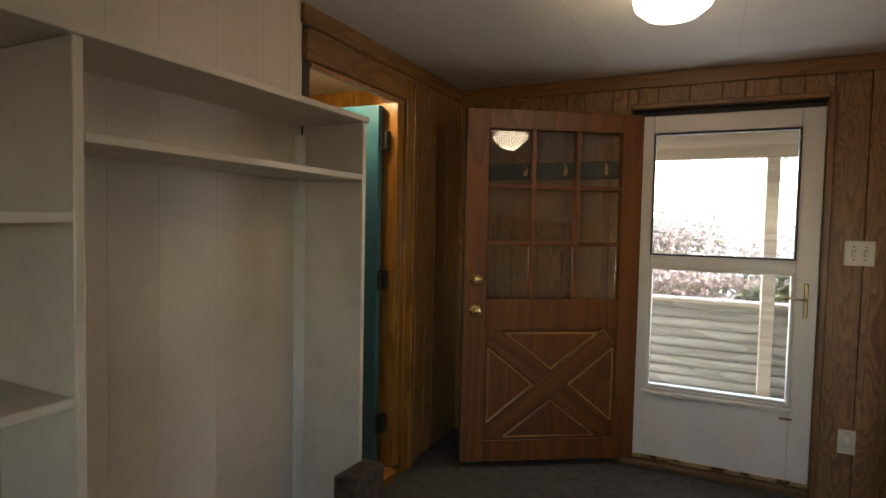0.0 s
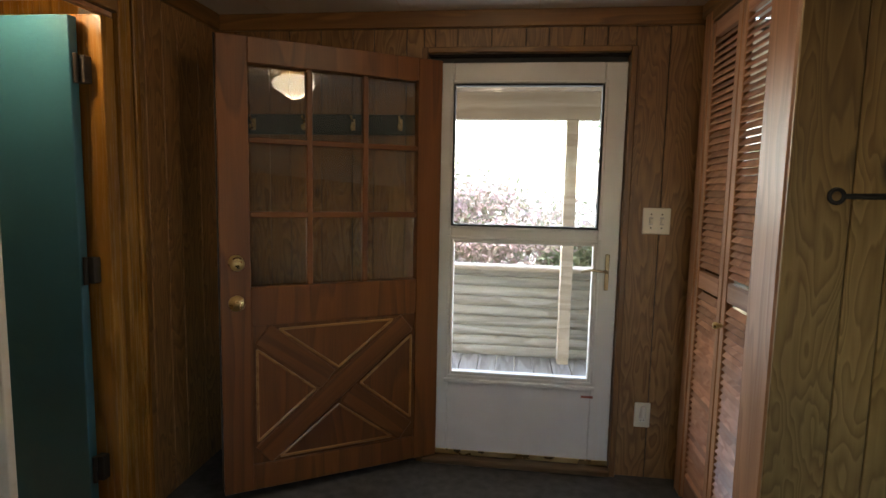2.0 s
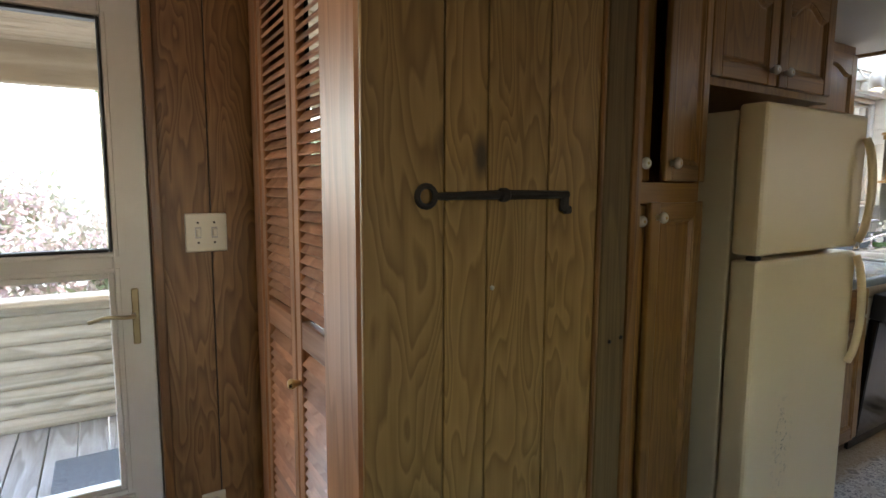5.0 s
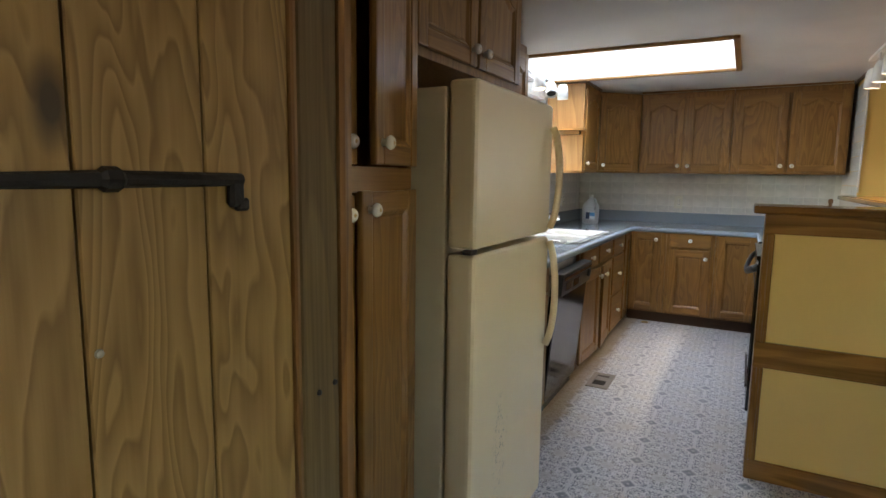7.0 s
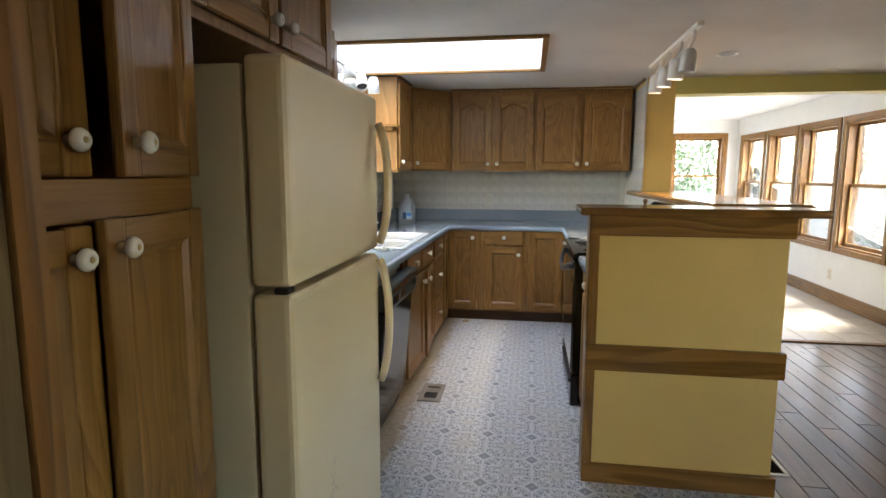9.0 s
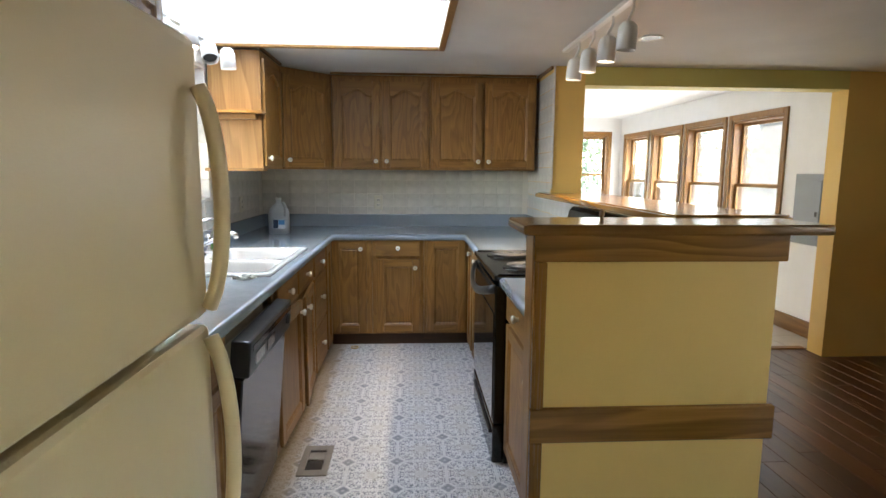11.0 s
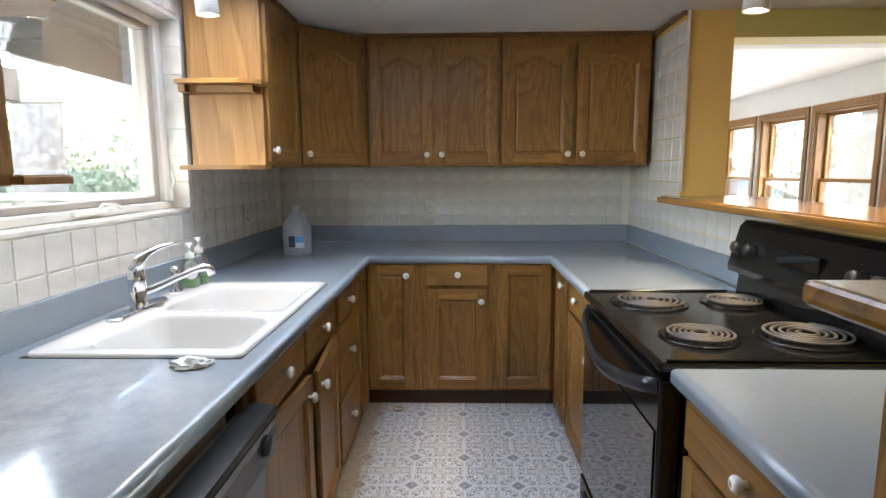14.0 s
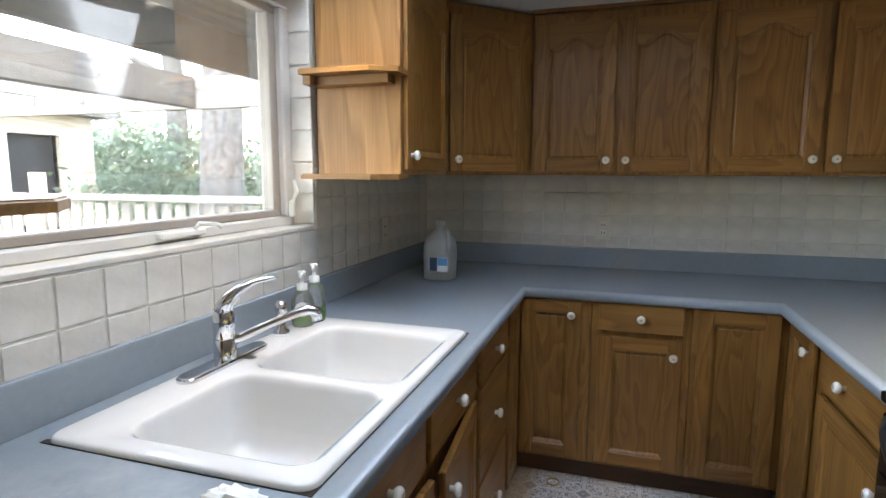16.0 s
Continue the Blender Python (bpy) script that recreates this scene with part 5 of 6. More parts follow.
def wall_plate(name, label, m, toggles, outlet=False):
    """A cover plate with switches or sockets, facing -y at m."""
    ob = thing(name, label, "switch" if not outlet else "outlet", tuple(m.translation))
    w = 0.07 if toggles < 2 else 0.118
    part("plate", boxes((-w / 2, w / 2, -0.006, 0, -0.058, 0.058), bevel=0.003), M_PLASTICIV, ob, "", m)
    for k in range(toggles):
        x = (k - (toggles - 1) / 2) * 0.046
        if outlet:
            for z in (-0.02, 0.02):
                part("socket", boxes((x - 0.015, x + 0.015, -0.008, -0.004, z - 0.014, z + 0.014), bevel=0.002), M_WHITE, ob, "", m)
                part("slot", boxes((x - 0.008, x - 0.005, -0.0092, -0.0078, z - 0.006, z + 0.006), (x + 0.005, x + 0.008, -0.0092, -0.0078, z - 0.006, z + 0.006)), M_RUBBER, ob, "", m)
        else:
            part("toggle", boxes((x - 0.006, x + 0.006, -0.016, -0.005, -0.012, 0.012), bevel=0.002), M_PLASTICIV, ob, "", m)
            part("toggle_slot", boxes((x - 0.0085, x + 0.0085, -0.0068, -0.0055, -0.017, 0.017)), M_STEEL, ob, "", m)
            for z in (-0.03, 0.03):
                part("screw", boxes((x - 0.003, x + 0.003, -0.0078, -0.005, z - 0.003, z + 0.003)), M_IRON, ob, "", m)
    return ob


wall_plate("light_switch", "ivory double light switch plate on the panelling", Matrix.Translation((1.645, 4.571, 1.185)), 2)
o = wall_plate("wall_outlet", "ivory outlet with a small white plug-in night light", Matrix.Translation((1.635, 4.571, 0.30)), 1, True)
bm = bmesh.new()
lathe(bm, [(0, 0.05), (0.009, 0.048), (0.013, 0.035), (0.013, 0.005), (0.01, 0.0), (0, 0)], 14)
nlgt = part("night_light", bm, M_WHITE, None, "", Matrix.Translation((1.635, 4.546, 0.30)), True)
part("night_light_base", boxes((-0.013, 0.013, -0.0, 0.018, -0.015, 0.015), bevel=0.003), M_WHITE, nlgt, "", Matrix.Translation((1.635, 4.545, 0.30)))
tagged(nlgt, "white plug-in night light in the outlet", "night light")
wall_plate("wall_outlet", "ivory duplex outlet on the tiled backsplash", Matrix.Translation((7.388, 3.60, 1.113)) @ pose(0, 0, 0, 0, 0, EAST), 1, True)
wall_plate("wall_outlet", "ivory duplex outlet on the tiled backsplash", Matrix.Translation((6.78, 4.54, 1.13)), 1, True)
wall_plate("wall_outlet", "white duplex outlet on the sunroom wall", Matrix.Translation((8.5, 0.002, 0.30)) @ pose(0, 0, 0, 0, 0, SOUTH), 1, True)

# ceiling lamp in the entry
ob = thing("ceiling_lamp", "lit white glass mushroom ceiling lamp", "lamp", (0.88, 3.42, CEIL))
bm = bmesh.new()
lathe(bm, [(0, 0), (0.085, 0), (0.085, -0.012), (0.055, -0.03), (0, -0.03)], 32, Matrix.Translation((0.88, 3.42, CEIL)))
part("base", bm, M_BRASS, ob, "", None, True)
bm = bmesh.new()
lathe(bm, [(0.05, -0.022), (0.105, -0.035), (0.125, -0.06), (0.118, -0.085), (0.085, -0.112), (0.04, -0.124), (0, -0.126)], 36, Matrix.Translation((0.88, 3.42, CEIL)))
g_ = part("shade", bm, M_LAMPGLASS, ob, "glowing milk glass", None, True)
g_.visible_shadow = False
bulb("entry_lamp_bulb", ENTRY, (0.88, 3.42, CEIL - 0.075), 0.08, (1.0, 0.78, 0.52))

# dark post stub in front of the shelving
ob = thing("wood_block", "dark rough wooden block on the floor", "wood", (-0.03, 3.02, 0))
bm = bmesh.new()
box(bm, -0.092, 0.0, 2.935, 3.12, 0.0, 0.445, bevel=0.008, seg=2)
for v in bm.verts:
    if v.co.z > 0.3:
        v.co.z += 0.02 * math.sin(v.co.y * 40) - 0.12 * (v.co.y - 3.0) * 0.5
    v.co.x += 0.006 * noise.noise(v.co * 12)
part("block", bm, paint("dark_rough_wood", (0.055, 0.032, 0.02), 0.8, vary=0.5, scale=25, bump=0.8), ob)

# ---------------------------------------------------------------- kitchen: sink, taps, small things
ob = thing("sink", "white enamel double-bowl drop-in sink", "sink", (5.58, 4.2, CT1))
bm = bmesh.new()
x0, x1, y0, y1 = 5.14, 6.01, 3.945, 4.462
zt, rim = CT1 + 0.012, 0.045


def bowl(a0, a1, b0, b1, rr=0.05):
    """Rings of one bowl with rounded corners: a soft lip, steep walls and a coved floor."""
    out = []
    for ins, dp in ((0.0, 0.0), (0.005, 0.002), (0.009, 0.007), (0.012, 0.018), (0.018, 0.06), (0.024, 0.11), (0.032, 0.14), (0.046, 0.16), (0.066, 0.170), (0.10, 0.174)):
        ring = []
        for cx_, cy_, st in ((a1 - rr, b1 - rr, 0), (a0 + rr, b1 - rr, 90), (a0 + rr, b0 + rr, 180), (a1 - rr, b0 + rr, 270)):
            for q in range(5):
                an = radians(st + q * 22.5)
                r2 = rr - ins * 0.25
                ex = cx_ + r2 * math.cos(an) - math.copysign(ins * 0.75, cx_ - (a0 + a1) / 2)
                ey = cy_ + r2 * math.sin(an) - math.copysign(ins * 0.75, cy_ - (b0 + b1) / 2)
                ring.append(bm.verts.new((ex, ey, zt - dp)))
        out.append(ring)
    for r0, r1 in zip(out, out[1:]):
        for q in range(20):
            bm.faces.new((r0[q], r0[(q + 1) % 20], r1[(q + 1) % 20], r1[q]))
    bm.faces.new(out[-1])
    return out[0]


ra = bowl(x0 + 0.036, 5.515, y0 + 0.02, 4.358)
rb = bowl(5.545, x1 - 0.07, y0 + 0.02, 4.358)
edge = []
for cx_, cy_, st in ((x1 - 0.03, y1 - 0.03, 0), (x0 + 0.03, y1 - 0.03, 90), (x0 + 0.03, y0 + 0.03, 180), (x1 - 0.03, y0 + 0.03, 270)):
    for q in range(5):
        an = radians(st + q * 22.5)
        edge.append(bm.verts.new((cx_ + 0.03 * math.cos(an), cy_ + 0.03 * math.sin(an), zt)))
prev = edge
for _o, _z in ((0.004, zt - 0.001), (0.007, zt - 0.004), (0.008, CT1 + 0.002)):
    low = [bm.verts.new((v.co.x + (_o if v.co.x > 5.6 else -_o), v.co.y + (_o if v.co.y > 4.2 else -_o), _z)) for v in edge]
    for q in range(20):
        bm.faces.new((prev[q], low[q], low[(q + 1) % 20], prev[(q + 1) % 20]))
    prev = low
top_edges = []
for ring in (edge, ra, rb):
    for q in range(20):
        a, b = ring[q], ring[(q + 1) % 20]
        top_edges.append(bm.edges.get((a, b)) or bm.edges.new((a, b)))
bmesh.ops.triangle_fill(bm, use_beauty=True, use_dissolve=True, edges=top_edges)
bmesh.ops.recalc_face_normals(bm, faces=bm.faces)
part("basin", bm, M_PORCELAIN, ob, "", None, True)
part("sealant", boxes((x0 - 0.0098, x1 + 0.0095, y0 - 0.0098, y0 + 0.003, CT1, CT1 + 0.0018), (x0 - 0.0098, x0 + 0.003, y0 + 0.003, y1 + 0.010, CT1, CT1 + 0.0018), (x1 - 0.003, x1 + 0.0095, y0 + 0.003, y1 + 0.010, CT1, CT1 + 0.0018)), M_DARK, ob, "grimy dark sealant line")
for cxd in (5.35, 5.74):
    bm = bmesh.new()
    lathe(bm, [(0.0, 0.0), (0.03, 0.001), (0.042, 0.004), (0.044, 0.0)], 20, Matrix.Translation((cxd, 4.15, zt - 0.173)))
    part("drain", bm, M_STEEL, ob, "steel drain", None, True)
bm = bmesh.new()
lathe(bm, [(0, 0.003), (0.012, 0.002), (0.013, 0)], 16, Matrix.Translation((5.60, 4.385, zt)))
part("hole_cap", bm, M_STEEL, ob)

ob = thing("faucet", "chrome single-lever kitchen faucet", "faucet", (5.55, 4.42, zt))
bm = bmesh.new()
plate(bm, [(5.43 + 0.03 * math.cos(a), 4.42 + 0.026 * math.sin(a)) for a in [radians(90 + 22.5 * k) for k in range(9)]] + [(5.67 + 0.03 * math.cos(a), 4.42 + 0.026 * math.sin(a)) for a in [radians(-90 + 22.5 * k) for k in range(9)]], zt, zt + 0.012, 0.005)
part("base_plate", bm, M_CHROME, ob)
bm = bmesh.new()
lathe(bm, [(0.027, 0.012), (0.026, 0.06), (0.023, 0.062), (0.026, 0.066), (0.0265, 0.10), (0.024, 0.125), (0.014, 0.14), (0, 0.144)], 24, Matrix.Translation((5.55, 4.42, zt)))
part("body", bm, M_CHROME, ob, "", None, True)
bm = bmesh.new()
tube(bm, [(5.55, 4.42, zt + 0.05), (5.572, 4.388, zt + 0.062), (5.61, 4.335, zt + 0.088), (5.65, 4.28, zt + 0.112), (5.665, 4.26, zt + 0.118), (5.675, 4.246, zt + 0.113), (5.678, 4.242, zt + 0.09)], [0.014, 0.0115, 0.0105, 0.011, 0.014, 0.015, 0.014], 14)
part("spout", bm, M_CHROME, ob, "", None, True)
bm = bmesh.new()
tube(bm, [(5.548, 4.422, zt + 0.125), (5.556, 4.412, zt + 0.155), (5.575, 4.393, zt + 0.178), (5.605, 4.367, zt + 0.194), (5.64, 4.338, zt + 0.2), (5.646, 4.333, zt + 0.196)], [0.023, 0.019, 0.012, 0.0075, 0.006, 0.004], 12)
part("lever", bm, M_CHROME, ob, "", None, True)
ob = thing("sink_sprayer", "chrome side sprayer beside the faucet", "sprayer", (5.80, 4.43, zt))
bm = bmesh.new()
lathe(bm, [(0, 0), (0.024, 0.0), (0.022, 0.012), (0.012, 0.02), (0.011, 0.05), (0.016, 0.062), (0.018, 0.085), (0.010, 0.098), (0, 0.1)], 20, Matrix.Translation((5.80, 4.43, zt)))
part("body", bm, M_CHROME, ob, "", None, True)

M_CLEAR = pane_glass("clear_plastic", 0.25)
M_SOAP = paint("green_soap", (0.16, 0.42, 0.10), 0.1, vary=0.05, bump=0)
M_PUMP = paint("white_plastic_pump", (0.80, 0.79, 0.74), 0.3, vary=0.03, bump=0)
for bx, by, hh in ((5.905, 4.425, 0.9), (5.968, 4.42, 1.0)):
    ob = thing("soap_bottle", "clear soap pump bottle with a little green soap", "bottle", (bx, by, CT1), "soap bottles")
    bm = bmesh.new()
    lathe(bm, [(0, 0.0), (0.03, 0.0), (0.034, 0.01), (0.034, 0.085 * hh), (0.026, 0.11 * hh), (0.014, 0.12 * hh), (0.014, 0.13 * hh), (0, 0.13 * hh)], 20, Matrix.Translation((bx, by, CT1 + 0.013)))
    part("bottle", bm, M_CLEAR, ob, "", None, True)
    bm = bmesh.new()
    lathe(bm, [(0, 0.004), (0.031, 0.004), (0.031, 0.034), (0, 0.034)], 20, Matrix.Translation((bx, by, CT1 + 0.013)))
    part("soap", bm, M_SOAP, ob)
    bm = bmesh.new()
    lathe(bm, [(0.016, 0.122), (0.016, 0.14), (0.006, 0.142), (0.006, 0.165), (0.012, 0.167), (0.012, 0.178), (0, 0.18)], 16, Matrix.Translation((bx, by, CT1 + 0.013 - 0.13 * (1 - hh))))
    tube(bm, [(bx, by, CT1 + 0.013 + 0.173 - 0.13 * (1 - hh)), (bx - 0.03, by - 0.015, CT1 + 0.185 - 0.13 * (1 - hh)), (bx - 0.04, by - 0.02, CT1 + 0.178 - 0.13 * (1 - hh))], 0.005, 8)
    part("pump", bm, M_PUMP, ob, "", None, True)
    if hh < 1:
        bm = bmesh.new()
        lathe(bm, [(0, 0.0012), (0.021, 0.001), (0.022, 0)], 20)
        part("label", bm, M_PUMP, ob, "round white paper label", Matrix.Translation((bx, by, CT1 + 0.013 + 0.056)) @ pose(0, 0, 0, 0, 0, -60.6) @ Matrix.Translation((0, -0.0345, 0)) @ pose(0, 0, 0, 90, 0, 0))

ob = thing("water_jug", "translucent gallon water jug, part full, with a blue label", "jug", (6.84, 4.29, CT1))
M_JUG = paint("milky_plastic", (0.62, 0.64, 0.64), 0.3, vary=0.03, bump=0)
M_JUG.node_tree.nodes["Principled BSDF"].inputs["Transmission Weight"].default_value = 0.55
bm = bmesh.new()
prof = [(0.0, 0.06), (0.005, 0.07), (0.10, 0.073), (0.15, 0.072), (0.18, 0.062), (0.21, 0.035), (0.225, 0.019), (0.245, 0.018)]
rows_ = []
for z, r in prof:
    e = 2.6 if z < 0.19 else 2.0
    rows_.append([bm.verts.new((6.84 + r * math.copysign(abs(math.cos(a)) ** (2 / e), math.cos(a)), 4.29 + r * math.copysign(abs(math.sin(a)) ** (2 / e), math.sin(a)), CT1 + z)) for a in [2 * math.pi * k / 28 for k in range(28)]])
for r0, r1 in zip(rows_, rows_[1:]):
    for q in range(28):
        bm.faces.new((r0[q], r0[(q + 1) % 28], r1[(q + 1) % 28], r1[q]))
bm.faces.new(rows_[0][::-1])
bm.faces.new(rows_[-1])
bmesh.ops.recalc_face_normals(bm, faces=bm.faces)
part("jug_body", bm, M_JUG, ob, "", None, True)
bm = bmesh.new()
lathe(bm, [(0, 0), (0.021, 0), (0.021, 0.016), (0, 0.017)], 20, Matrix.Translation((6.84, 4.29, CT1 + 0.244)))
part("cap", bm, M_PUMP, ob)
bm = bmesh.new()
tube(bm, [(6.80, 4.25, CT1 + 0.225), (6.785, 4.235, CT1 + 0.21), (6.778, 4.228, CT1 + 0.17), (6.785, 4.235, CT1 + 0.13)], 0.011, 10)
part("grip", bm, M_JUG, ob, "", None, True)
JM = Matrix.Translation((6.7665, 4.275, CT1 + 0.075)) @ pose(0, 0, 0, 0, 0, -84)
lab = part("paper_label", boxes((-0.042, 0.042, -0.003, 0.001, -0.032, 0.032)), paint("label_white", (0.7, 0.74, 0.78), 0.5), ob, "", JM)
part("label_block", boxes((-0.039, -0.005, -0.0045, -0.003, -0.03, 0.03)), paint("label_navy", (0.02, 0.04, 0.09), 0.5), lab, "", JM)
part("label_block", boxes((-0.003, 0.04, -0.0045, -0.003, -0.005, 0.028)), paint("label_blue", (0.10, 0.32, 0.62), 0.5), lab, "", JM)

ob = thing("crumpled_tissue", "crumpled white tissue on the worktop edge", "tissue", (5.08, 4.03, CT1))
bm = bmesh.new()
bmesh.ops.create_icosphere(bm, subdivisions=3, radius=1)
for v in bm.verts:
    n_ = noise.noise(v.co * 2.7) * 0.5 + noise.noise(v.co * 6.0) * 0.25
    v.co = Vector((5.08 + v.co.x * 0.028 * (1 + n_), 4.03 + v.co.y * 0.045 * (1 + n_), CT1 + 0.002 + max(0, v.co.z + 0.4) * 0.014 * (1 + n_)))
part("tissue", bm, M_PUMP, ob)
ob = thing("bottle_cap", "green plastic bottle cap in the sink bowl", "cap", (5.60, 4.20, zt))
bm = bmesh.new()
lathe(bm, [(0, 0.014), (0.014, 0.014), (0.016, 0.011), (0.016, 0)], 20, Matrix.Translation((5.66, 4.12, zt - 0.173)))
part("cap", bm, paint("green_plastic", (0.01, 0.30, 0.20), 0.3, bump=0), ob)

ob = thing("brass_ring", "small brass ring lying on the vinyl floor", "ring", (6.742, 3.747, floor_z(6.742)))
bm = bmesh.new()
tube(bm, [(6.742 + 0.026 * math.cos(a * math.pi / 10), 3.747 + 0.026 * math.sin(a * math.pi / 10), floor_z(6.742) + 0.005) for a in range(21)], 0.005, 8)
part("ring", bm, M_BRASS, ob, "", None, True)

# sink window
ob = thing("window_1", "white casement window above the sink with dusty glass", "window", (5.5, 4.66, 1.2), kind="structure")
wx0, wx1, wz0, wz1 = 4.95, 6.184, 1.205, 1.96
FW, SW = 0.032, 0.024
fr = part("window_frame", boxes((wx0, wx1, 4.62, 4.70, wz0, wz0 + FW), (wx0, wx1, 4.62, 4.70, wz1 - FW, wz1), (wx0, wx0 + FW, 4.62, 4.70, wz0 + FW, wz1 - FW), (wx1 - 0.05, wx1, 4.62, 4.70, wz0 + FW, wz1 - FW), bevel=0.005), M_STORM, ob)
a0, a1, b0, b1 = wx0 + FW, wx1 - 0.05, wz0 + FW, wz1 - FW
M_SASH = paint("taupe_sash", (0.36, 0.32, 0.27), 0.45, vary=0.06, bump=0.1)
part("sash", boxes((a0, a1, 4.64, 4.685, b0, b0 + SW), (a0, a1, 4.64, 4.685, b1 - SW, b1), (a0, a0 + SW, 4.64, 4.685, b0 + SW, b1 - SW), (a1 - 0.04, a1, 4.64, 4.685, b0 + SW, b1 - SW), bevel=0.004), M_SASH, ob, "taupe sash")
p = part("pane", boxes((a0 + SW - 0.004, a1 - 0.04 + 0.004, 4.66, 4.664, b0 + SW - 0.004, b1 - SW + 0.004)), M_PANEDUST, ob)
p.visible_shadow = False
bm = boxes((5.56, 5.72, 4.60, 4.622, wz0 + 0.012, wz0 + 0.03), bevel=0.004)
tube(bm, [(5.68, 4.605, wz0 + 0.03), (5.68, 4.59, wz0 + 0.045), (5.73, 4.575, wz0 + 0.04), (5.745, 4.572, wz0 + 0.03)], 0.006, 8)
part("crank", bm, M_PUMP, ob, "white window crank")
bm = boxes((6.145, 6.165, 4.60, 4.62, 1.235, 1.29), bevel=0.003)
tube(bm, [(6.155, 4.605, 1.29), (6.155, 4.59, 1.32), (6.15, 4.598, 1.36)], 0.007, 8)
part("lock_lever", bm, M_PUMP, ob, "white lock lever")
structure("window_sill", boxes((4.95, 6.184, 4.545, 4.622, 1.19, 1.206), bevel=0.003), M_TILE, "tiled window sill", "sill")

# tiles
WKN, WKE, WST = bpy.data.objects["wall_kitchen_north"], bpy.data.objects["wall_kitchen_east"], bpy.data.objects["wall_kitchen_stub"]
tile_field(WKN, (4.912, 4.541, 1.018 - 0.046), 0, 12, 2)
tile_field(WKN, (6.208, 4.541, 1.018 - 0.046), 0, 10, 4)
tile_field(WKN, (4.99, 4.541, 1.975), 0, 11, 1)
tile_field(WKN, (3.84, 4.541, 1.018 - 0.046), 0, 9, 4)
tile_field(WKE, (7.391, 4.55, 1.018 - 0.046), EAST, 20, 4)
tile_field(WST, (7.39, 2.354, 1.018 - 0.046), SOUTH, 7, 10)
tile_field(bpy.data.objects["wall_half"], (6.634, 2.354, 1.018 - 0.05), SOUTH, 8, 2)
# window reveal tiles
tile_field(WKN, (6.1755, 4.648, 1.206), -90, 1, 7)

# floor register
ob = thing("floor_register", "brown metal floor register in the vinyl", "vent", (5.16, 3.77, floor_z(5.16)))
RX0, RX1, RY0, RY1 = 5.03, 5.29, 3.70, 3.835
RM = Matrix.Translation((RX0, 0, floor_z(RX0) + 0.001)) @ pose(0, 0, 0, 0, -0.945, 0)
RL = RX1 - RX0
part("frame", boxes((0, RL, RY0, RY0 + 0.03, 0, 0.007), (0, RL, RY1 - 0.03, RY1, 0, 0.007), (0, 0.045, RY0 + 0.03, RY1 - 0.03, 0, 0.007), (RL - 0.045, RL, RY0 + 0.03, RY1 - 0.03, 0, 0.007), bevel=0.002), M_REGISTER, ob, "", RM)
part("damper", boxes((0.13, RL - 0.06, RY0 + 0.03, RY1 - 0.03, 0, 0.004)), M_REGISTER, ob, "", RM)
# flat near-black sheet in place of the duct's shaded depth
part("well", boxes((0.045, RL - 0.045, RY0 + 0.03, RY1 - 0.03, 0, 0.002)), M_DARK, ob, "dark sheet painted as the duct's shade", RM)
ob = thing("floor_register", "pale metal floor register in the board floor", "vent", (4.72, 2.1, 0))
part("frame", boxes((4.58, 4.86, 2.02, 2.035, -0.006, 0.006), (4.58, 4.86, 2.125, 2.14, -0.006, 0.006), (4.58, 4.595, 2.035, 2.125, -0.006, 0.006), (4.845, 4.86, 2.035, 2.125, -0.006, 0.006)), M_WHITE, ob)
# near-black sheet, painted shade instead of an open duct
part("well", boxes((4.595, 4.845, 2.035, 2.125, -0.006, 0.0)), M_DARK, ob)

# spot lights
M_SPOTBODY = paint("white_spot_enamel", (0.74, 0.72, 0.68), 0.3, vary=0.03, bump=0)


def spot_head(parent, at, to, lit=True, energy=12):
    m = look(at, to) @ pose(0, 0, 0, 180, 0, 0)
    bm = bmesh.new()
    lathe(bm, [(0, -0.115), (0.02, -0.113), (0.034, -0.10), (0.04, -0.08), (0.041, 0.0), (0.037, 0.0), (0.036, -0.02), (0.0, -0.021)], 24)
    h = part("head", bm, M_SPOTBODY, parent, "white cylindrical spot", m, True)
    bm = bmesh.new()
    lathe(bm, [(0, -0.012), (0.034, -0.014)], 20)
    part("lens", bm, M_SPOTLIT if lit else M_BLACKP, h, "", m)
    if lit:
        d = (Vector(to) - Vector(at)).normalized()
        spot("spot_beam", energy, tuple(Vector(at) + d * 0.005), to)
    return h


ob = thing("track_light", "white ceiling track with four lit cylindrical spots", "light", (5.4, 2.42, CEIL))
part("track", boxes((4.98, 6.10, 2.40, 2.435, CEIL - 0.022, CEIL - 0.001), bevel=0.003), M_SPOTBODY, ob)
for k, x in enumerate((5.07, 5.31, 5.577, 5.82)):
    spot_head(ob, (x, 2.445, 1.868), (x + 0.02, 2.50, 1.0), k != 0)
    bm = bmesh.new()
    tube(bm, [(x, 2.418, CEIL - 0.02), (x, 2.418, 2.03), (x, 2.44, 1.985)], 0.007, 8)
    part("stem", bm, M_SPOTBODY, ob)
ob = thing("sink_spot_bar", "white bar with three spots above the sink window", "light", (5.6, 4.42, 2.0))
part("wall_bracket", boxes((5.67, 5.77, 4.461, 4.548, 2.03, 2.085), bevel=0.006, seg=2), M_SPOTBODY, ob)
part("bar", boxes((5.40, 6.05, 4.43, 4.46, 2.06, 2.088), bevel=0.003), M_SPOTBODY, ob)
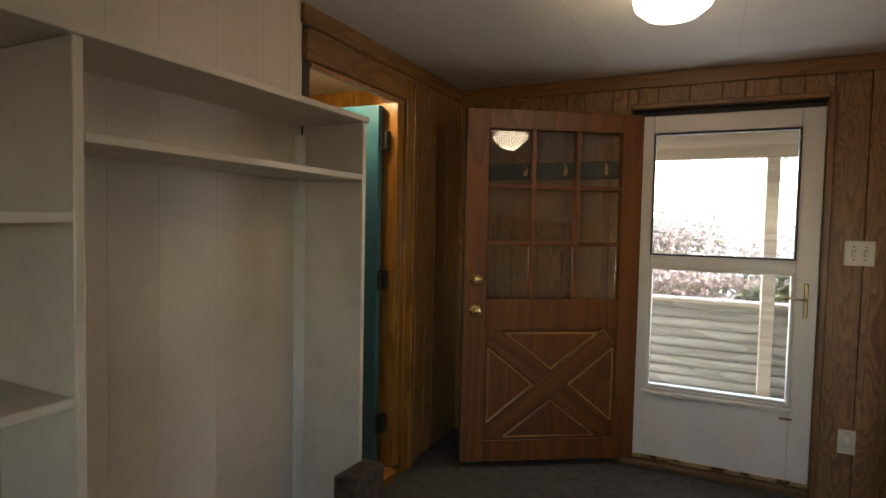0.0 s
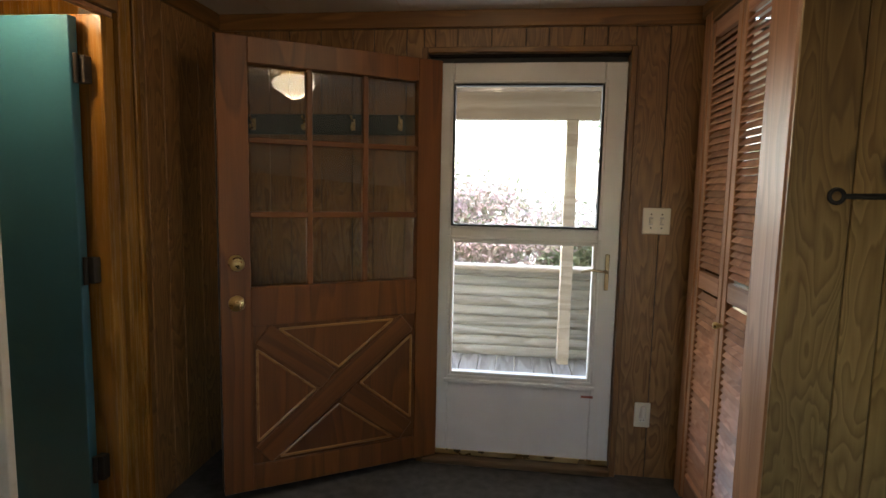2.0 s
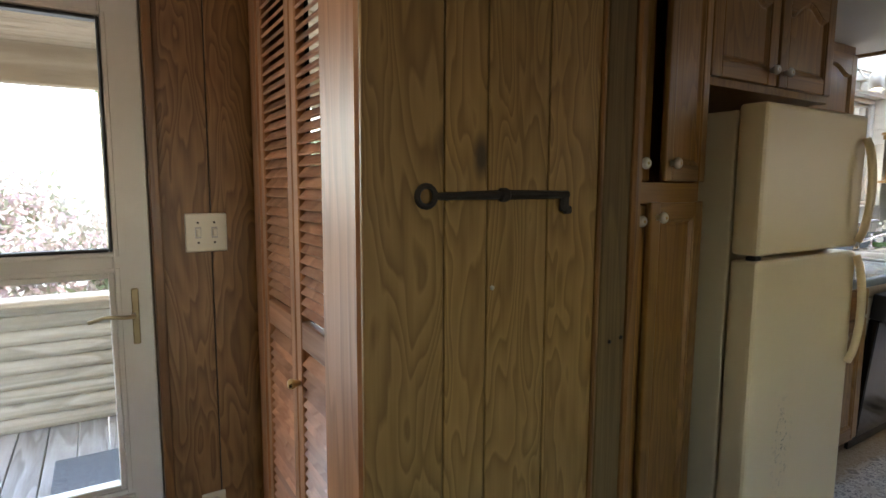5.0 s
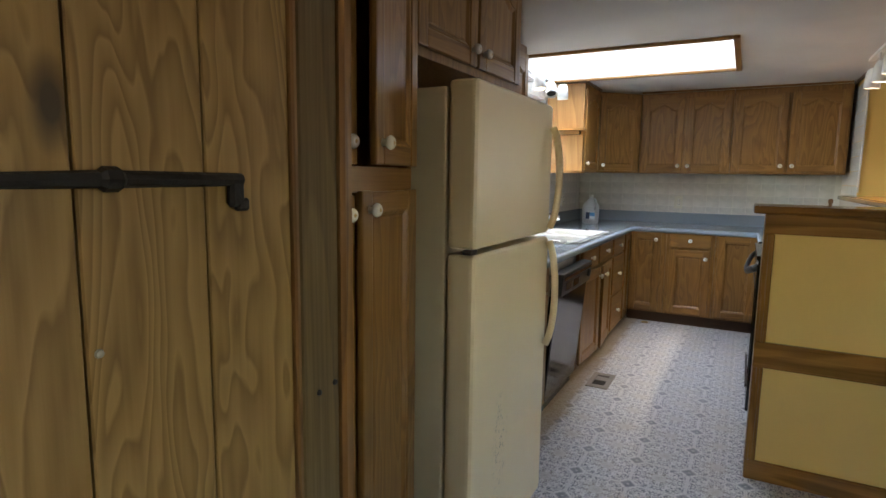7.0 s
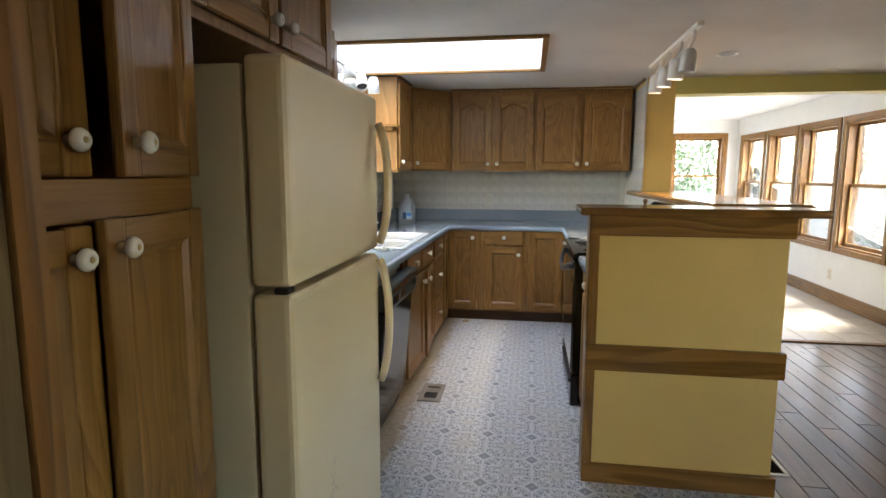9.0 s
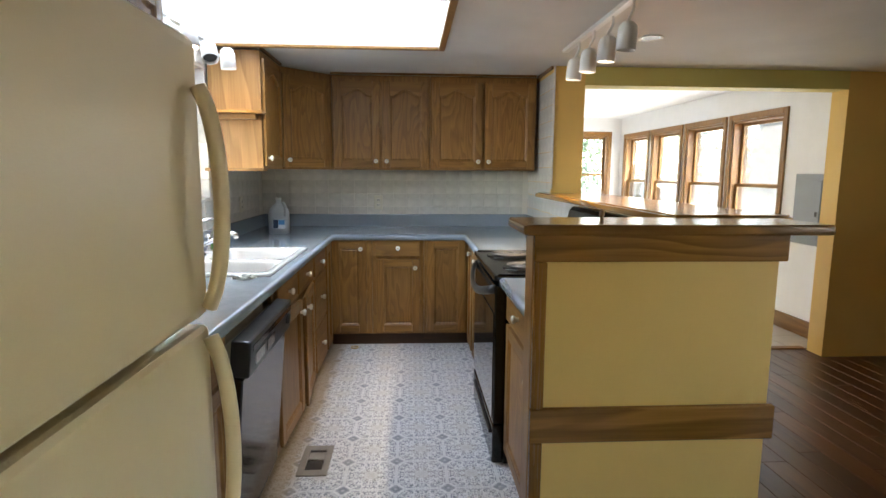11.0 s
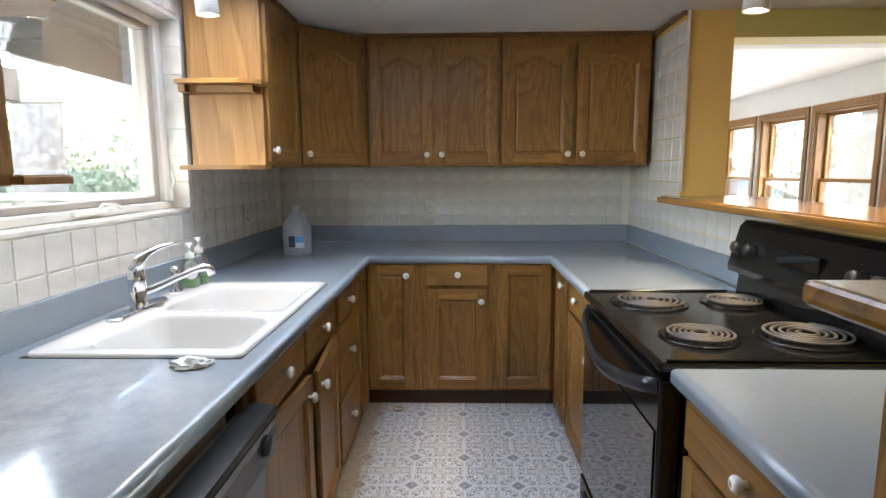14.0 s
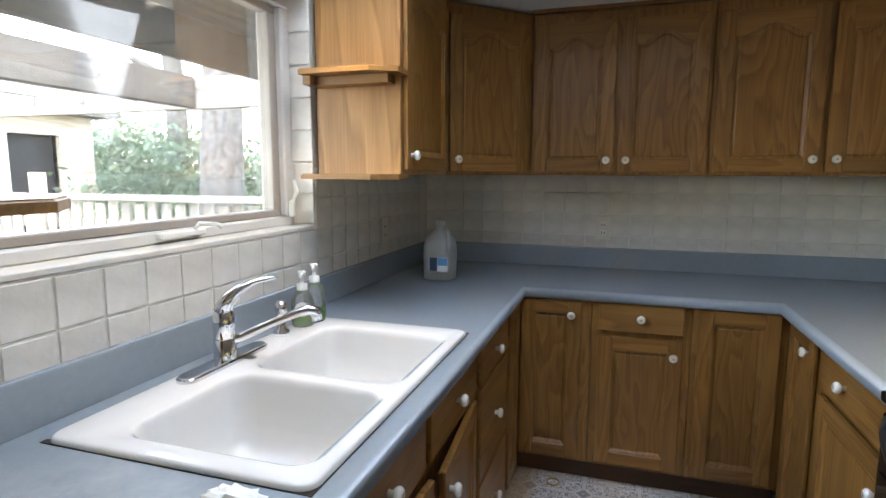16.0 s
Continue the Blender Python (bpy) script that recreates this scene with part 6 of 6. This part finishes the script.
for k, (x, to) in enumerate(((5.455, (5.35, 4.25, 1.2)), (5.71, (5.45, 4.20, 1.5)), (5.995, (6.03, 4.31, 1.2)))):
    spot_head(ob, (x, 4.34, 1.925), to, k != 1, 5)
    bm = bmesh.new()
    tube(bm, [(x, 4.445, 2.065), (x, 4.42, 2.02), (x, 4.36, 1.98)], 0.007, 8)
    part("stem", bm, M_SPOTBODY, ob)
ob = thing("recessed_light", "recessed ceiling light with a dark baffle", "light", (5.78, 2.04, CEIL))
bm = bmesh.new()
lathe(bm, [(0.062, 0.0), (0.066, -0.006), (0.05, -0.004), (0.045, 0.0)], 28, Matrix.Translation((5.78, 2.04, CEIL)))
part("ring", bm, M_WHITE, ob, "", None, True)
bm = bmesh.new()
lathe(bm, [(0.05, -0.003), (0.0, -0.002)], 24, Matrix.Translation((5.78, 2.04, CEIL)))
part("baffle", bm, M_BLACKP, ob)

# ---------------------------------------------------------------- sunroom windows and panel


def sash_window(name, label, m, w, h):
    """A double-hung window with oak trim, in the x-z plane, room side towards -y."""
    ob = thing(name, label, "window", tuple(m.translation), kind="structure")
    c_ = 0.06
    part("window_frame", boxes((-c_, 0, -0.02, 0.0, -c_, h + c_), (w, w + c_, -0.02, 0.0, -c_, h + c_), (0, w, -0.02, 0.0, h, h + c_), (0, w, -0.02, 0, -c_, 0), bevel=0.004), M_CAB, ob, "oak window casing", m)
    part("jamb", boxes((0, 0.02, 0.001, 0.15, 0, h), (w - 0.02, w, 0.001, 0.15, 0, h), (0.02, w - 0.02, 0.001, 0.15, h - 0.02, h), (0.02, w - 0.02, 0.001, 0.15, 0, 0.02)), M_CAB, ob, "", m)
    for z0, z1, y in ((0.02, h / 2 + 0.015, 0.05), (h / 2 - 0.015, h - 0.02, 0.085)):
        s = part("sash", boxes((0.02, 0.05, y, y + 0.03, z0, z1), (w - 0.05, w - 0.02, y, y + 0.03, z0, z1), (0.05, w - 0.05, y, y + 0.03, z0, z0 + 0.035), (0.05, w - 0.05, y, y + 0.03, z1 - 0.03, z1), bevel=0.003), M_CAB, ob, "", m)
        p = part("pane", boxes((0.048, w - 0.048, y + 0.012, y + 0.015, z0 + 0.03, z1 - 0.028)), M_PANE, s, "", m)
        p.visible_shadow = False
    return ob


for k in range(4):
    sash_window("window_%d" % (k + 2), "oak-trimmed double-hung sunroom window", Matrix.Translation((8.42 + 0.965 * k, 0.0, 0.60)) @ pose(0, 0, 0, 0, 0, 180), 0.80, 1.30)
sash_window("window_6", "oak-trimmed double-hung sunroom end window", Matrix.Translation((11.55, 0.95, 0.72)) @ pose(0, 0, 0, 0, 0, EAST), 0.74, 1.23)
ob = thing("breaker_panel", "grey metal electrical breaker panel on the white wall", "breaker panel", (7.2, 0.01, 0.78))
M_PANELGREY = paint("grey_metal_paint", (0.26, 0.28, 0.29), 0.4, vary=0.04, bump=0.05)
part("box", boxes((7.02, 7.39, 0.0, 0.012, 0.78, 1.37), bevel=0.003), M_PANELGREY, ob)
d = part("panel_door", boxes((7.07, 7.34, 0.013, 0.02, 0.83, 1.32), bevel=0.003), M_PANELGREY, ob)
part("latch", boxes((7.09, 7.115, 0.021, 0.027, 1.02, 1.06), bevel=0.002), M_BLACKP, d)
# sunroom floor tiles
bm = bmesh.new()
box(bm, -0.1475, 0.1475, -0.1475, 0.1475, -0.008, 0.0, bevel=0.003)
FT = bpy.data.meshes.new("floor_tile")
bm.to_mesh(FT)
bm.free()
FT.materials.append(paint("pale_floor_tile", (0.55, 0.50, 0.44), 0.3, vary=0.08, bump=0.1))
for i in range(15):
    for j in range(10):
        place("floor_tile", FT, floor_sunroom, "", Matrix.Translation((7.02 + 0.3 * i, 0.17 + 0.3 * j, 0.0)))
# dining floor boards
for j in range(21):
    x = 2.46
    y = -0.39 + j * 0.12
    while x < 6.8:
        ln_ = random.uniform(0.9, 1.9)
        x1_ = min(6.835, x + ln_)
        part("floorboard", boxes((x + 0.001, x1_ - 0.001, y + 0.001, y + 0.119, -0.012, 0.0), bevel=0.002), M_PLANK, floor_dining)
        x = x1_

# ---------------------------------------------------------------- outside
structure("ground", boxes((-150, 150, -150, 150, -1.3, -1.2)), M_GROUND, "wooded ground with leaf litter", "ground")


def foliage(name, label, material, centre, size, count, leaf=0.05, seed=1, category="shrub"):
    """Many small bent leaves scattered in uneven clumps."""
    rng = np.random.default_rng(seed)
    nc = max(6, count // 140)
    cl = rng.normal(0, 0.45, (nc, 3)) * np.array(size)
    who = rng.integers(0, nc, count)
    p = cl[who] + rng.normal(0, 0.17, (count, 3)) * np.array(size) + np.array(centre)
    a = rng.normal(0, 1, (count, 3))
    a /= np.linalg.norm(a, axis=1)[:, None]
    b = np.cross(a, rng.normal(0, 1, (count, 3)))
    b /= np.linalg.norm(b, axis=1)[:, None] + 1e-9
    s = leaf * rng.uniform(0.6, 1.4, (count, 1))
    v = np.stack([p - a * s, p + b * s * 0.45, p + a * s, p - b * s * 0.45], 1).reshape(-1, 3)
    f = np.arange(count * 4).reshape(-1, 4)
    me = bpy.data.meshes.new(name)
    me.from_pydata(v.tolist(), [], f.tolist())
    me.materials.append(material)
    ob = new(name, me)
    return tagged(ob, label, category, kind="stuff")


# porch beyond the storm door
porch = thing("porch", "covered porch with grey deck boards and log railing", "porch", (1.0, 5.7, -0.1), kind="structure")
for k in range(28):
    x = -1.2 + k * 0.142
    part("deck_board", boxes((x, x + 0.136, 4.76, 6.75, -0.09, -0.05), bevel=0.004), M_DECK, porch)
for k in range(9):
    bm = bmesh.new()
    tube(bm, [(-1.6, 6.53, -0.01 + 0.082 * k), (0.5, 6.535, -0.01 + 0.082 * k + 0.004), (3.2, 6.53, -0.01 + 0.082 * k)], [0.046, 0.043, 0.046], 12)
    part("log", bm, M_LOG, porch)
part("cap_rail", boxes((-1.6, 3.2, 6.44, 6.62, 0.665, 0.70), bevel=0.008), M_PORCH, porch)
part("post", boxes((1.40, 1.49, 6.36, 6.45, -0.05, 1.84), bevel=0.005), M_PORCH, porch)
part("beam", boxes((-1.6, 3.2, 6.36, 6.46, 1.84, 2.06), bevel=0.006), M_PORCH, porch)
part("porch_ceiling", boxes((-1.6, 3.2, 4.76, 6.7, 2.06, 2.09)), M_PORCH, porch)
for k in range(10):
    part("ceiling_board", boxes((-1.6, 3.2, 4.78 + 0.16 * k, 4.932 + 0.16 * k, 2.045, 2.059), bevel=0.003), M_PORCH, porch)
ob = thing("door_mat", "dark woven door mat on the deck", "mat", (1.5, 5.6, -0.05))
part("mat", boxes((1.12, 1.62, 5.15, 6.0, -0.05, -0.035), bevel=0.004), paint("dark_mat", (0.10, 0.11, 0.12), 0.9, vary=0.3, scale=60, bump=0.8), ob)
foliage("flowering_shrub", "overexposed shrub with pinkish leaves behind the railing", M_LEAFPINK, (0.6, 8.2, 1.05), (1.15, 0.5, 0.5), 5500, 0.036, 3)
foliage("flowering_shrub", "overexposed shrub with pinkish leaves behind the railing", M_LEAFPINK, (-1.2, 8.8, 1.0), (1.3, 0.6, 0.5), 4500, 0.045, 4)
foliage("low_shrub", "overexposed low shrub with pinkish leaves behind the railing", M_LEAFPINK, (0.3, 7.9, 0.68), (1.5, 0.35, 0.2), 5000, 0.036, 6)
foliage("green_shrub", "low green shrub behind the railing", M_LEAF, (1.9, 8.0, 0.55), (0.7, 0.4, 0.4), 4000, 0.05, 5)

# pergola, fence, shed and trees beyond the sink window
ob = thing("pergola", "weathered timber pergola over the yard deck", "pergola", (7, 6.5, -1.2), kind="structure")
for x in (8.47, 3.6):
    part("cross_beam", boxes((x, x + 0.08, 4.78, 11.5, 1.93, 2.19), bevel=0.005), M_PERGY, ob)
part("main_beam", boxes((3.5, 8.46, 7.0, 7.08, 1.935, 2.195), bevel=0.005), M_PERGSHADE, ob)
part("main_beam", boxes((3.3, 11.0, 5.95, 6.03, 2.20, 2.42), bevel=0.005), M_PERGSHADE, ob)
for k in range(6):
    part("joist", boxes((3.5, 8.46, 7.62 + 0.62 * k, 7.66 + 0.62 * k, 2.02, 2.17), bevel=0.004), M_PERGX, ob)
for k in range(8):
    part("rafter", boxes((3.9 + 0.9 * k, 3.96 + 0.9 * k, 5.1, 6.9, 2.43, 2.55), bevel=0.005), M_PERGY, ob)
part("fascia", boxes((3.3, 11.0, 5.455, 5.49, 1.90, 2.14), bevel=0.004), M_PERGSHADE, ob)
part("eave_board", boxes((3.3, 11.0, 4.78, 5.45, 2.10, 2.14), bevel=0.004), M_PERGSHADE, ob)
for x, y in ((8.46, 8.92), (3.6, 8.92)):
    part("post", boxes((x, x + 0.1, y, y + 0.1, -1.2, 1.925), bevel=0.006) if x < 5 else boxes((x, x + 0.1, y, y + 0.13, -1.2, 1.39), bevel=0.008), M_PERGZ, ob)
ob = thing("yard_fence", "weathered picket fence along the yard deck", "fence", (8.5, 8.6, -1.2), kind="structure")
for k in range(46):
    part("picket", boxes((8.5, 8.522, 4.9 + 0.155 * k, 5.0 + 0.155 * k, -1.2, 1.10 + 0.012 * (k * 7 % 3)), bevel=0.003), M_PERGZ, ob)
part("rail", boxes((8.525, 8.57, 4.85, 12.1, 0.86, 0.95)), M_PERGY, ob)
part("top_rail", boxes((8.44, 8.495, 4.85, 8.9, 1.13, 1.19), bevel=0.006), M_PERGY, ob)
part("top_rail", boxes((8.44, 8.495, 9.06, 12.1, 1.13, 1.19), bevel=0.006), M_PERGY, ob)
ob = thing("shed", "pale shed with a dark open doorway", "shed", (11.0, 14.5, -1.2))
part("shed_wall", boxes((8.5, 11.05, 13.0, 13.1, -1.2, 2.4), (11.95, 12.6, 13.0, 13.1, -1.2, 2.4), (11.05, 11.95, 13.0, 13.1, 2.04, 2.4), (8.5, 12.6, 15.4, 15.5, -1.2, 2.4), (12.5, 12.6, 13.1, 15.4, -1.2, 2.4), (8.5, 8.6, 13.1, 15.4, -1.2, 2.4)), M_PORCH, ob)
part("roof", boxes((8.2, 12.9, 12.6, 15.8, 2.4, 2.52)), M_PERGSHADE, ob)
# near-black sheet that paints the shade inside the shed
part("doorway", boxes((11.05, 11.95, 13.2, 13.22, -1.2, 2.04)), M_DARK, ob)


def tree(x, y, r, h, seed):
    rng = random.Random(seed)
    ob = thing("tree", "tall forest tree with a lichened grey trunk", "tree", (x, y, -1.2), "yard trees")
    bm = bmesh.new()
    pts = [(x + rng.uniform(-0.08, 0.08), y + rng.uniform(-0.08, 0.08), -1.25 + h * k / 9) for k in range(10)]
    tube(bm, pts, [r * (1.25 if k == 0 else 1.0 - 0.07 * k) for k in range(10)], 18)
    for _ in range(5):
        z = rng.uniform(0.45, 0.9) * h - 1.25
        a = rng.uniform(0, 6.28)
        tube(bm, [(x, y, z), (x + math.cos(a) * 0.9, y + math.sin(a) * 0.9, z + 0.5), (x + math.cos(a) * 2.0, y + math.sin(a) * 2.0, z + 1.0)], [r * 0.35, r * 0.22, r * 0.08], 8)
    part("trunk", bm, M_BARK, ob, "", None, True)
    f = foliage("crown", "", M_LEAF, (x, y, h - 1.8), (2.2, 2.2, 1.6), 4200, 0.13, seed)
    del f["kind"], f["category"]
    f.parent = ob
    f.matrix_parent_inverse = WORLD[ob].inverted()
    return ob


for k, (x, y, r, h) in enumerate(((10.75, 8.6, 0.34, 9.0), (14.7, 13.0, 0.29, 10.0), (15.5, 9.5, 0.3, 9.5), (6.5, 19.0, 0.3, 10.0), (9.5, -5.5, 0.3, 9.0), (13.0, -4.0, 0.26, 9.0), (16.5, 1.0, 0.3, 9.0), (17.0, -6.0, 0.35, 10.0))):
    tree(x, y, r, h, 20 + k)
for k, (x, y, z, sx, sy, sz, n_) in enumerate(((15.5, 16.5, 1.2, 2.6, 1.6, 1.6, 11000), (15.0, 12.0, 0.9, 2.5, 2.5, 1.3, 11000), (8.0, 20.0, 2.5, 4.0, 2.0, 2.4, 9000), (15.0, -5.5, 1.0, 5.0, 1.0, 1.7, 9000), (17.5, 0.5, 1.2, 1.0, 3.0, 1.7, 8000), (13.0, -8.5, 2.6, 6.0, 1.2, 2.2, 6000), (12.0, 22.0, 4.0, 10.0, 2.0, 3.5, 14000))):
    foliage("undergrowth", "pale sunlit woodland leaves", M_LEAF, (x, y, z), (sx, sy, sz), n_, 0.09, 50 + k, "foliage")
